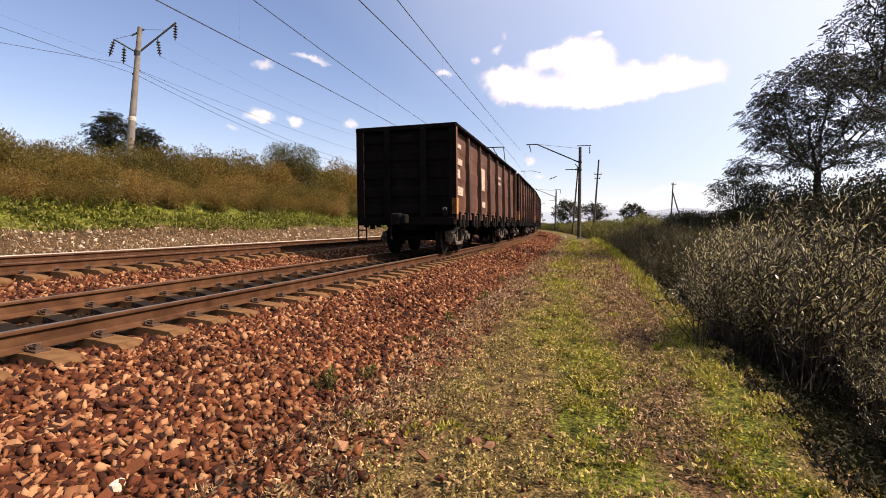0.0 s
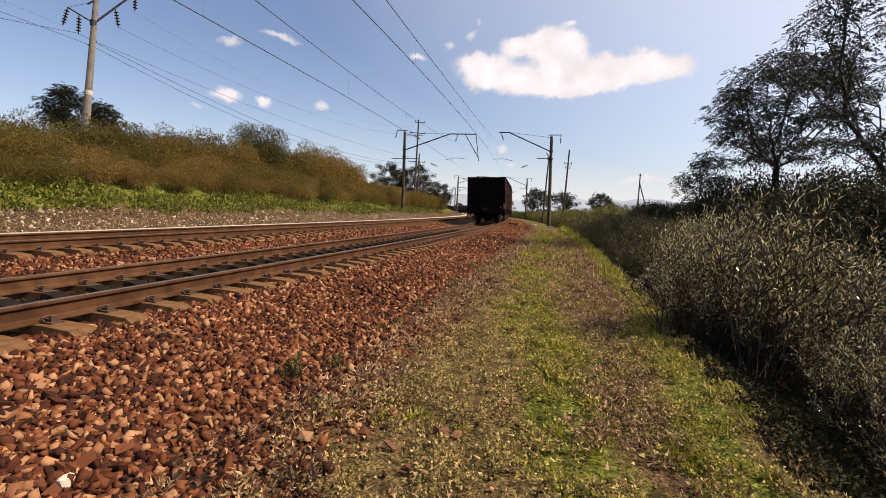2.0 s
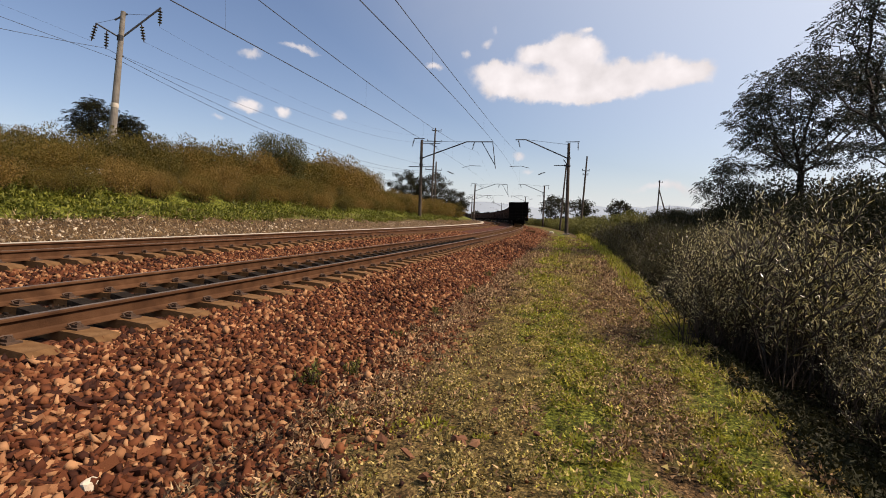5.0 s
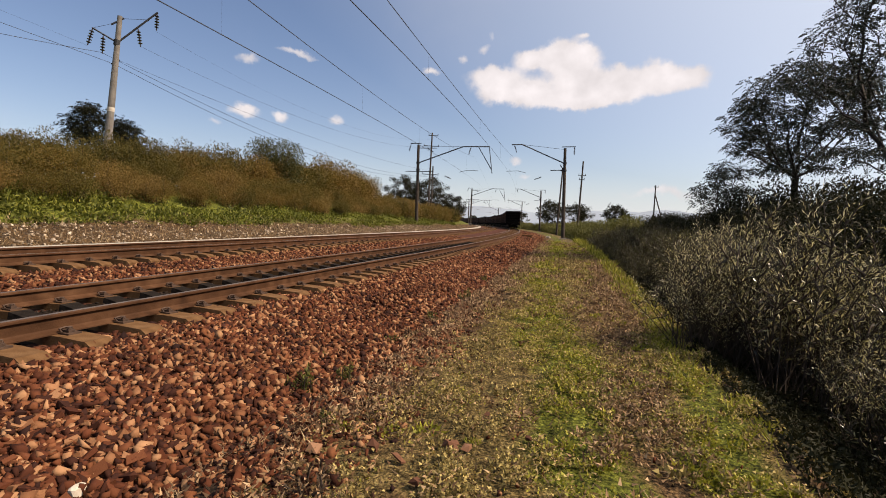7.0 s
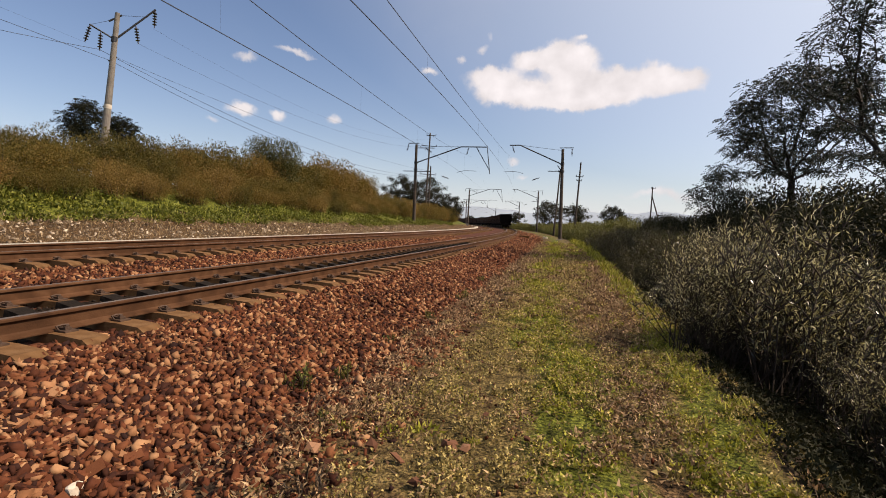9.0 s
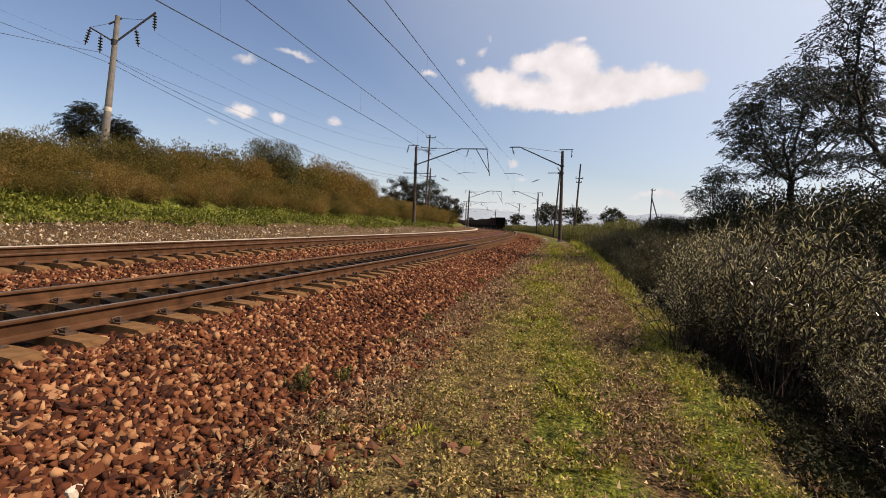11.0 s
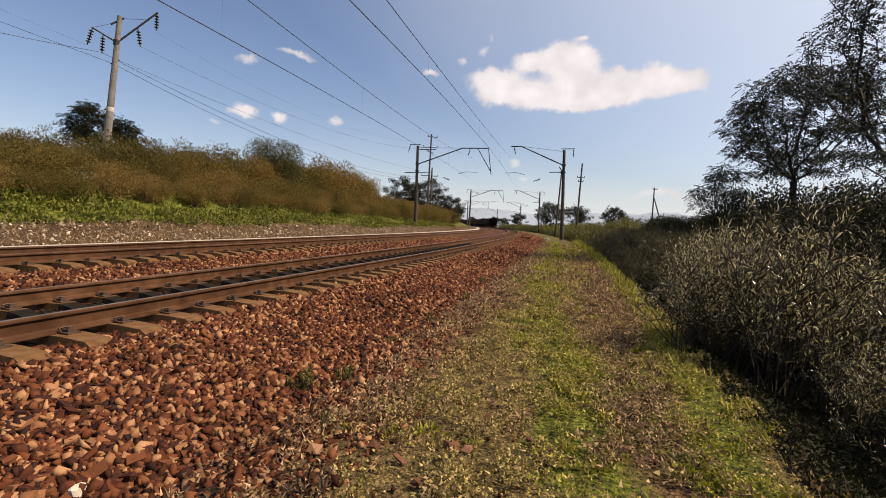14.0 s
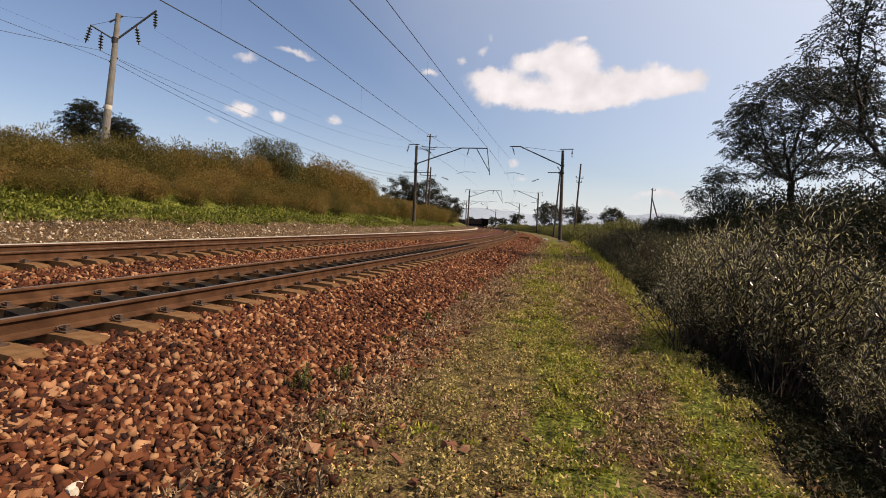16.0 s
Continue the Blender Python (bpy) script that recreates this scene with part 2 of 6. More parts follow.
M_BOGIE = mat("dusty_cast_steel", [(0.02, 0.016, 0.013), (0.06, 0.05, 0.04), (0.20, 0.17, 0.14)], scale=9, rough=0.8)
M_MARK = mat("faded_white_paint", [(0.11, 0.065, 0.045), (0.34, 0.26, 0.2), (0.58, 0.5, 0.42)], scale=16, rough=0.8)
M_ORANGE = mat("faded_ochre_paint", [(0.251, 0.111, 0.0296), (0.34, 0.163, 0.0517)], scale=6, rough=0.75)
M_BARK = mat("grey_brown_bark", [(0.014, 0.011, 0.009), (0.036, 0.028, 0.022)], scale=9, rough=0.9, bump=0.6, bump_scale=30, stretch=(1, 1, 0.25))
M_LEAF_TREE = mat("dark_tree_leaf", [(0.00823, 0.0118, 0.00647), (0.0176, 0.0223, 0.0112), (0.0353, 0.0376, 0.0176)], by="island", rough=0.6, translucent=0.12)
# dark stops stand in for shade between leaves, the palest for sun glints
M_WILLOW = mat("glint_toned_willow_leaf", [(0.013, 0.013, 0.0045), (0.03, 0.029, 0.0095), (0.15, 0.136, 0.052), (0.47, 0.42, 0.20), (0.80, 0.73, 0.46)], by="island", per_thing=0.12, rough=0.31, translucent=0.42, spec=0.8)
M_WILLOW_DULL = mat("olive_willow_leaf", [(0.014, 0.0155, 0.005), (0.03, 0.031, 0.010), (0.062, 0.058, 0.018), (0.15, 0.135, 0.05)], by="island", per_thing=0.3, rough=0.45, translucent=0.4, spec=0.4)
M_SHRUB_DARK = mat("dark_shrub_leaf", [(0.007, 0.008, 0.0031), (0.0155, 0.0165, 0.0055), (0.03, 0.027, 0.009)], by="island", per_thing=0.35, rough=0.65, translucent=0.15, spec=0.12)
# the last, pale stop paints sunlit glints on a few leaves
M_WEED = mat("olive_brown_weed_leaf", [(0.032, 0.031, 0.005), (0.08, 0.068, 0.011), (0.138, 0.097, 0.017), (0.175, 0.104, 0.022), (0.27, 0.19, 0.07)], by="island", per_thing=0.58, rough=0.7, translucent=0.42)
M_OLIVE = mat("olive_shrub_leaf", [(0.028, 0.032, 0.007), (0.055, 0.056, 0.011), (0.10, 0.088, 0.018)], by="island", rough=0.65, translucent=0.25)
M_HEDGE = mat("light_hedge_leaf", [(0.0554, 0.0614, 0.0118), (0.103, 0.103, 0.0192), (0.163, 0.144, 0.0333)], by="island", per_thing=0.4, rough=0.7, translucent=0.2)
M_GREEN = mat("fresh_green_leaf", [(0.085, 0.092, 0.008), (0.22, 0.215, 0.018), (0.40, 0.36, 0.05)], by="island", rough=0.65, translucent=0.25)
M_BANK_GREEN = mat("bank_green_leaf", [(0.05, 0.062, 0.0065), (0.10, 0.112, 0.010), (0.185, 0.18, 0.025)], by="island", rough=0.65, translucent=0.25, mottle=0.35, mottle_scale=0.8)
M_CLOVER = mat("short_green_leaf", [(0.07, 0.053, 0.017), (0.19, 0.145, 0.044), (0.31, 0.235, 0.074), (0.48, 0.365, 0.135)], by="island", rough=0.7, translucent=0.2, mottle=0.4, mottle_scale=2.2)
M_DRY = mat("dry_brown_stalk", [(0.0805, 0.0517, 0.0287), (0.172, 0.115, 0.0609), (0.345, 0.253, 0.138)], by="island", rough=0.8, translucent=0.1)
M_DEAD = mat("dead_brown_leaf", [(0.0567, 0.0312, 0.017), (0.156, 0.0893, 0.0439), (0.269, 0.167, 0.0851), (0.454, 0.305, 0.17)], by="island", rough=0.85, translucent=0.15)
M_STEM = mat("shrub_stem", [(0.0222, 0.0155, 0.0103), (0.048, 0.0325, 0.0222)], scale=10, rough=0.85)
M_RUBBLE = mat("grey_rubble", [(0.04, 0.028, 0.018), (0.095, 0.068, 0.046), (0.19, 0.145, 0.10), (0.50, 0.41, 0.31)], by="island", rough=0.9, spec=0.08)
M_WHITE_STONE = mat("whitewashed_stone", [(0.37, 0.317, 0.246), (0.546, 0.484, 0.396)], scale=12, rough=0.9)
M_HILL = mat("hazy_blue_hill", [(0.21, 0.252, 0.302), (0.235, 0.277, 0.328)], scale=0.004, rough=1.0)


def ground_material():
    """Soil with short turf: green down the middle of the path and along its edges, straw-brown where it is trodden."""
    m = bpy.data.materials.new("trodden_grass")
    m.use_nodes = True
    nt = m.node_tree
    N, L = nt.nodes, nt.links
    bsdf = N["Principled BSDF"]
    bsdf.inputs["Roughness"].default_value = 0.95
    bsdf.inputs["Specular IOR Level"].default_value = 0.1
    tc = N.new("ShaderNodeTexCoord")

    def tex(scale, detail=5.0):
        n = N.new("ShaderNodeTexNoise")
        n.inputs["Scale"].default_value, n.inputs["Detail"].default_value = scale, detail
        L.new(tc.outputs["Object"], n.inputs["Vector"])
        return n.outputs["Fac"]

    def ramp(fac, stops):
        r = N.new("ShaderNodeValToRGB")
        el = r.color_ramp.elements
        while len(el) < len(stops):
            el.new(0.5)
        for i, (p, c) in enumerate(stops):
            el[i].position, el[i].color = p, (*c, 1)
        L.new(fac, r.inputs["Fac"])
        return r.outputs["Color"]

    dry = ramp(tex(46), [(0.35, (0.022, 0.017, 0.007)), (0.5, (0.092, 0.066, 0.024)), (0.65, (0.19, 0.135, 0.054))])
    brown = ramp(tex(50), [(0.35, (0.016, 0.010, 0.005)), (0.5, (0.065, 0.038, 0.017)), (0.65, (0.14, 0.085, 0.04))])
    green = ramp(tex(38), [(0.35, (0.022, 0.026, 0.005)), (0.5, (0.07, 0.079, 0.011)), (0.65, (0.14, 0.145, 0.023))])
    # dark soil, its tones lowered to stand in for shade under the bushes
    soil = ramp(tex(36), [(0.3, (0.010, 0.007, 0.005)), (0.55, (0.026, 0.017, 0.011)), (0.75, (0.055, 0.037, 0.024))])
    cover = N.new("ShaderNodeAttribute")
    cover.attribute_name = "cover"
    split = N.new("ShaderNodeSeparateColor")
    L.new(cover.outputs["Color"], split.inputs[0])

    def blend(a, b, amount, scale):
        jag = N.new("ShaderNodeMath")
        jag.operation = "ADD"
        L.new(amount, jag.inputs[0])
        L.new(tex(scale, 7.0), jag.inputs[1])
        rng_node = N.new("ShaderNodeMapRange")
        rng_node.inputs["From Min"].default_value, rng_node.inputs["From Max"].default_value = 0.72, 1.08
        L.new(jag.outputs[0], rng_node.inputs["Value"])
        mx = N.new("ShaderNodeMix")
        mx.data_type = "RGBA"
        L.new(rng_node.outputs[0], mx.inputs[0])
        L.new(a, mx.inputs[6])
        L.new(b, mx.inputs[7])
        return mx.outputs[2]

    color = blend(dry, brown, split.outputs[2], 2.1)
    color = blend(color, green, split.outputs[0], 1.6)
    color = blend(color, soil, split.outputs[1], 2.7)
    for scale, lo, hi in ((10.0, 0.45, 1.5), (2.4, 0.75, 1.25)):
        tuft = N.new("ShaderNodeMapRange")
        tuft.inputs["From Min"].default_value, tuft.inputs["From Max"].default_value = 0.36, 0.64
        tuft.inputs["To Min"].default_value, tuft.inputs["To Max"].default_value = lo, hi
        L.new(tex(scale, 6.0), tuft.inputs["Value"])
        tone = N.new("ShaderNodeVectorMath")
        tone.operation = "SCALE"
        L.new(color, tone.inputs[0])
        L.new(tuft.outputs[0], tone.inputs["Scale"])
        color = tone.outputs[0]
    L.new(color, bsdf.inputs["Base Color"])
    bn = N.new("ShaderNodeBump")
    bn.inputs["Strength"].default_value, bn.inputs["Distance"].default_value = 0.9, 0.03
    L.new(tex(45), bn.inputs["Height"])
    L.new(bn.outputs[0], bsdf.inputs["Normal"])
    return m


M_GROUND = ground_material()

# ---------------------------------------------------------------- building helpers


def thing(name, label, category, m=None, group="", kind=""):
    ob = new(name)
    ob.empty_display_size = 0.2
    if m is not None:
        ob.matrix_basis = m
    return tagged(ob, label, category, group, kind)


def mesh_from(name, verts, faces, *materials, smooth=False):
    me = bpy.data.meshes.new(name)
    me.from_pydata([tuple(map(float, v)) for v in verts], [], [tuple(map(int, q)) for q in faces])
    for m in materials:
        me.materials.append(m)
    if smooth:
        me.polygons.foreach_set("use_smooth", [True] * len(me.polygons))
    me.update()
    return me


def np_mesh(name, verts, faces, material):
    """Many small faces at once; faces all have the same number of corners."""
    verts, faces = np.asarray(verts, np.float32), np.asarray(faces, np.int32)
    me = bpy.data.meshes.new(name)
    k = faces.shape[1]
    me.vertices.add(len(verts))
    me.vertices.foreach_set("co", verts.ravel())
    me.loops.add(faces.size)
    me.loops.foreach_set("vertex_index", faces.ravel())
    me.polygons.add(len(faces))
    me.polygons.foreach_set("loop_start", np.arange(0, faces.size, k, dtype=np.int32))
    me.materials.append(material)
    me.update(calc_edges=True)
    me.validate()
    return me


def part(name, data, material=None, parent=None, label="", m=None, kind=""):
    """One mesh object under a thing or a part, from a bmesh or a mesh."""
    if isinstance(data, bmesh.types.BMesh):
        me = bpy.data.meshes.new(name)
        data.to_mesh(me)
        data.free()
        if material:
            me.materials.append(material)
    else:
        me = data
    ob = new(name, me)
    if parent:
        ob.parent = parent
    if m is not None:
        ob.matrix_basis = m
    return tagged(ob, label, kind=kind)


def add_box(bm, x0, x1, y0, y1, z0, z1, bevel=0.0):
    v = [bm.verts.new((x, y, z)) for z in (z0, z1) for y in (y0, y1) for x in (x0, x1)]
    fs = [bm.faces.new([v[i] for i in q]) for q in ((0, 2, 3, 1), (4, 5, 7, 6), (0, 1, 5, 4), (2, 6, 7, 3), (0, 4, 6, 2), (1, 3, 7, 5))]
    if bevel:
        es = list({e for f in fs for e in f.edges})
        bmesh.ops.bevel(bm, geom=es, offset=bevel, segments=1, affect="EDGES")
    return bm


def box(x0, x1, y0, y1, z0, z1, bevel=0.0):
    return add_box(bmesh.new(), x0, x1, y0, y1, z0, z1, bevel)


def add_tube(bm, a, b, r0, r1=None, n=8):
    a, b = Vector(a), Vector(b)
    r1 = r0 if r1 is None else r1
    d = (b - a).normalized()
    q = d.to_track_quat("Z", "Y").to_matrix()
    rings = []
    for p, r in ((a, r0), (b, r1)):
        rings.append([bm.verts.new(p + q @ Vector((r * math.cos(6.28318 * i / n), r * math.sin(6.28318 * i / n), 0))) for i in range(n)])
    for i in range(n):
        bm.faces.new((rings[0][i], rings[0][(i + 1) % n], rings[1][(i + 1) % n], rings[1][i]))
    bm.faces.new(rings[0][::-1])
    bm.faces.new(rings[1])
    return bm


def tube(a, b, r0, r1=None, n=8):
    return add_tube(bmesh.new(), a, b, r0, r1, n)


def add_path(bm, pts, r, n=5):
    """A thin tube along points."""
    pts = [Vector(p) for p in pts]
    rings = []
    for i, p in enumerate(pts):
        d = (pts[min(i + 1, len(pts) - 1)] - pts[max(i - 1, 0)]).normalized()
        q = d.to_track_quat("Z", "Y").to_matrix()
        rr = r[i] if isinstance(r, (list, tuple)) else r
        rings.append([bm.verts.new(p + q @ Vector((rr * math.cos(6.28318 * k / n), rr * math.sin(6.28318 * k / n), 0))) for k in range(n)])
    for a, b in zip(rings, rings[1:]):
        for k in range(n):
            bm.faces.new((a[k], a[(k + 1) % n], b[(k + 1) % n], b[k]))
    return bm


def path_tube(pts, r, n=5):
    return add_path(bmesh.new(), pts, r, n)


def turned(profile, n=12, axis="Z"):
    """A turned body from (radius, height) pairs."""
    bm = bmesh.new()
    rings = []
    for r, h in profile:
        ring = []
        for i in range(n):
            c, s = r * math.cos(6.28318 * i / n), r * math.sin(6.28318 * i / n)
            ring.append(bm.verts.new((h, c, s) if axis == "X" else (c, s, h)))
        rings.append(ring)
    for a, b in zip(rings, rings[1:]):
        for i in range(n):
            bm.faces.new((a[i], a[(i + 1) % n], b[(i + 1) % n], b[i]))
    bm.faces.new(rings[0][::-1])
    bm.faces.new(rings[-1])
    return bm


# ---------------------------------------------------------------- the line of the track
S = np.linspace(-80, 900, 4901)
K0, K1, S_EASE, K_FAR = 2.1197e-3, -0.4017e-5, 150.0, 1.25e-3
_th = np.where(S < 0, K0 * S, K0 * S + K1 * S * S)
_end = K0 * S_EASE + K1 * S_EASE ** 2
_th = np.where(S > S_EASE, _end + K_FAR * (S - S_EASE), _th)
_ds = S[1] - S[0]
_i0 = int(np.argmin(abs(S)))
TX, TY = np.cumsum(-np.sin(_th)) * _ds, np.cumsum(np.cos(_th)) * _ds
TX, TY = TX - TX[_i0] - 5.3585, TY - TY[_i0]
RAIL_TOP, SECOND, LIFT = 0.564, -4.56, 0.17   # near rail top, offset and extra height of the second track


def on_track(s, u=0.0):
    """Place and heading at s metres along the near track's axis, u metres to its right."""
    th = np.interp(s, S, _th)
    return np.interp(s, S, TX) + u * np.cos(th), np.interp(s, S, TY) + u * np.sin(th), th


def to_track(x, y):
    """s and u of places in the plan."""
    x, y = np.asarray(x, float).ravel(), np.asarray(y, float).ravel()
    tx, ty, th, ss = TX[::10], TY[::10], _th[::10], S[::10]
    so, uo = np.empty(len(x)), np.empty(len(x))
    for i in range(0, len(x), 4000):
        a, b = x[i:i + 4000, None], y[i:i + 4000, None]
        k = np.argmin((a - tx) ** 2 + (b - ty) ** 2, axis=1)
        dx, dy = x[i:i + 4000] - tx[k], y[i:i + 4000] - ty[k]
        uo[i:i + 4000] = dx * np.cos(th[k]) + dy * np.sin(th[k])
        so[i:i + 4000] = ss[k] - dx * np.sin(th[k]) + dy * np.cos(th[k])
    return so, uo


def sweep(name, s_list, profile, *materials, smooth=False, slots=None):
    """A ribbon or closed bar along the track from (u, z) pairs."""
    verts, faces = [], []
    n = len(profile)
    for s in s_list:
        for u, z in profile:
            x, y, _ = on_track(s, u)
            verts.append((x, y, z))
    for i in range(len(s_list) - 1):
        for k in range(n - 1):
            a = i * n + k
            faces.append((a, a + 1, a + n + 1, a + n))
    me = mesh_from(name, verts, faces, *materials, smooth=smooth)
    if slots:
        me.polygons.foreach_set("material_index", [slots[k] for _ in range(len(s_list) - 1) for k in range(n - 1)])
    return me


GROUND_U = [-400, -60, -40, -25, -17, -13.5, -11.5, -9.6, -8.0, -7.3, -6.8, -3, 3.0, 3.5, 6.85, 7.2, 7.7, 9.5, 13, 400]
GROUND_Z = [5.5, 4.6, 4.2, 3.5, 2.8, 2.05, 1.35, 0.85, 0.52, 0.42, 0.1, -0.1, -0.1, 0.0, 0.0, -0.3, -0.5, -0.45, 0.0, 0.0]


def rough_noise(x, y):
    return 0.5 * np.sin(0.9 * x + 1.3) * np.sin(0.7 * y) + 0.3 * np.sin(2.3 * x + 0.5 * y) + 0.2 * np.sin(3.7 * y - 1.1 * x)


def ground_z(x, y):
    x, y = np.asarray(x, float), np.asarray(y, float)
    s, u = to_track(x, y)
    z = np.interp(u, GROUND_U, GROUND_Z)
    left = np.clip((-8.5 - u) / 3, 0, 1)
    right = np.clip((u - 3.5) / 2, 0, 1)
    return (z + rough_noise(x.ravel(), y.ravel()) * (0.16 * left + 0.02 * right)).reshape(x.shape)


def gz(x, y):
    return float(ground_z(np.array([x]), np.array([y]))[0])


def strip(u, c, w):
    return np.exp(-((u - c) / w) ** 2)


def cell_noise(x, y, seed):
    """Smooth random values on a unit grid."""
    ix, iy = np.floor(x), np.floor(y)
    fx, fy = x - ix, y - iy
    fx, fy = fx * fx * (3 - 2 * fx), fy * fy * (3 - 2 * fy)

    def h(a, b):
        v = np.sin(a * 127.1 + b * 311.7 + seed * 74.7) * 43758.5453
        return v - np.floor(v)
    return (h(ix, iy) * (1 - fx) + h(ix + 1, iy) * fx) * (1 - fy) + (h(ix, iy + 1) * (1 - fx) + h(ix + 1, iy + 1) * fx) * fy


def patch(x, y, f, seed):
    """Uneven patches from 0 to 1, f of them to the metre, drawn out along the path."""
    y = y * 0.65
    v = 0.5 * cell_noise(f * x, f * y, seed) + 0.3 * cell_noise(2.3 * f * x, 2.3 * f * y, seed + 1) + 0.2 * cell_noise(5.1 * f * x, 5.1 * f * y, seed + 2)
    return np.clip((v - 0.5) * 2.3 + 0.5, 0, 1)


# where the green lane and the green verge run, by the distance along the path
MID_Y, MID_U = (0, 2.9, 6.0, 8.2, 13.1, 24, 60), (5.7, 5.55, 5.06, 4.75, 4.3, 4.6, 5.2)
VERGE_Y, VERGE_U = (0, 3.4, 4.5, 8.5, 12, 30, 60), (6.5, 6.5, 6.48, 6.7, 6.65, 6.9, 7.2)


def greenness(x, y, u):
    """How green the turf is: down the middle of the path, along the bushes, and on the bank."""
    w = u + 0.35 * (patch(x, y, 0.9, 11) - 0.5)
    mid, verge = np.interp(y, MID_Y, MID_U), np.interp(y, VERGE_Y, VERGE_U)
    return np.clip(1.55 * strip(w, mid, 0.27) * (0.3 + 0.95 * patch(x, y, 1.5, 4)) + 1.1 * strip(w, verge, 0.27) * (0.35 + 0.85 * patch(x, y, 1.3, 2))
                   + 0.2 * strip(u, 4.3, 0.6) * patch(x, y, 1.6, 7) ** 2 + 0.5 * strip(u, 6.0, 0.5) * patch(x, y, 1.3, 3) ** 3, 0, 1)


def deadness(x, y, u):
    """Where the growth is brown and dead: beside the ballast and in a broken lane near the bushes."""
    w = u + 0.4 * (patch(x, y, 1.1, 21) - 0.5)
    bare = sum(np.exp(-((x - a) / ra) ** 2 - ((y - b) / rb) ** 2) for a, b, ra, rb in ((0.42, 4.4, 0.28, 0.9), (0.3, 3.1, 0.22, 0.4), (0.3, 9.0, 0.35, 1.6), (0.5, 12.8, 0.5, 2.0)))
    return np.clip(1.2 * bare * (0.5 + 0.6 * patch(x, y, 2.2, 15)) + 1.3 * strip(w, np.interp(y, VERGE_Y, VERGE_U) - 0.52, 0.3) * (0.2 + 0.9 * patch(x, y, 0.8, 5)) + 1.1 * strip(w, 3.65, 0.5) * patch(x, y, 1.2, 8) + 0.45 * patch(x, y, 1.0, 9) ** 3, 0, 1)


def ground_cover(X, Y):
    """Red: green turf; green: bare dark soil, and shade painted under the bushes; blue: dead brown stalks."""
    x, y = X.ravel(), Y.ravel()
    _, u = to_track(x, y)
    g = np.where(u < -9.8, np.clip((-10.3 - u) / 1.2, 0, 0.9), greenness(x, y, u))
    g = np.where(u > 7.6, 0.2, g)
    # soil at the ballast's foot, plus a dark tone painting the bushes' shade
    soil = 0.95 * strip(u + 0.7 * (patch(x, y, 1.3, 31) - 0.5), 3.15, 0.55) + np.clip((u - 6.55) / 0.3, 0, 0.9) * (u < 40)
    dead = np.where((u < -7) & (u > -12), 0.9, deadness(x, y, u))
    return np.stack([g, np.clip(soil, 0, 1), dead, np.ones_like(g)], -1)


# ---------------------------------------------------------------- ground, ballast, tracks
def build_ground():
    xs = np.concatenate([[-3000, -1200, -500, -250, -150], np.arange(-110, -40, 4), np.arange(-40, -12, 0.7), np.arange(-12, -2.6, 0.3), np.arange(-2.6, 2.4, 0.12), np.arange(2.4, 6, 0.25),
                         np.arange(6, 14, 0.8), [16, 20, 26, 34, 46, 60, 90, 150, 300, 800, 3000]])
    ys = np.concatenate([[-1500, -400, -150, -80, -50, -30], np.arange(-20, 0, 2), np.arange(0, 10, 0.15), np.arange(10, 20, 0.3), np.arange(20, 60, 1.0),
                         np.arange(60, 200, 3), [210, 230, 260, 300, 350, 420, 520, 700, 1000, 1600, 3500]])
    X, Y = np.meshgrid(xs, ys)
    Z = ground_z(X, Y)
    n = len(xs)
    idx = np.arange(X.size).reshape(X.shape)
    faces = np.stack([idx[:-1, :-1], idx[:-1, 1:], idx[1:, 1:], idx[1:, :-1]], -1).reshape(-1, 4)
    me = np_mesh("ground", np.stack([X, Y, Z], -1).reshape(-1, 3), faces, M_GROUND)
    att = me.color_attributes.new("cover", "FLOAT_COLOR", "POINT")
    att.data.foreach_set("color", ground_cover(X, Y).astype(np.float32).ravel())
    tagged(new("ground", me), "trodden grass and soil beside a railway", "ground", kind="structure")


build_ground()

S_NEAR = list(np.arange(-30, 60, 1.0)) + list(np.arange(60, 200, 3.0)) + list(np.arange(200, 620, 8.0))
BED = [(-7.35, 0.36), (-7.0, 0.46), (-6.3, 0.46), (-5.95, 0.45), (-3.2, 0.44), (-2.8, 0.40), (-2.1, 0.33), (-1.4, 0.31),
       (-0.68, 0.30), (0.68, 0.30), (1.0, 0.295), (1.38, 0.29), (1.8, 0.235), (2.4, 0.125), (2.85, 0.03), (3.2, -0.06)]
bed = new("ballast_bed", sweep("ballast_bed", S_NEAR, BED, M_BED))
part("coal_dust", sweep("coal_dust", list(np.arange(-30, 27, 1.0)), [(-0.70, 0.304), (-0.4, 0.309), (0.4, 0.309), (0.70, 0.304)], M_BED_DARK), parent=bed, label="black coal dust between the rails")
tagged(bed, "bed of reddish-brown crushed stone under two tracks", "ballast", kind="structure")
bed_u, bed_z = [p[0] for p in BED], [p[1] for p in BED]

RAIL = [(-0.075, 0), (-0.075, 0.011), (-0.02, 0.03), (-0.009, 0.045), (-0.009, 0.13), (-0.03, 0.142), (-0.0375, 0.15), (-0.0375, 0.168),
        (-0.028, 0.18), (0.028, 0.18), (0.0375, 0.168), (0.0375, 0.15), (0.03, 0.142), (0.009, 0.13), (0.009, 0.045), (0.02, 0.03), (0.075, 0.011), (0.075, 0)]


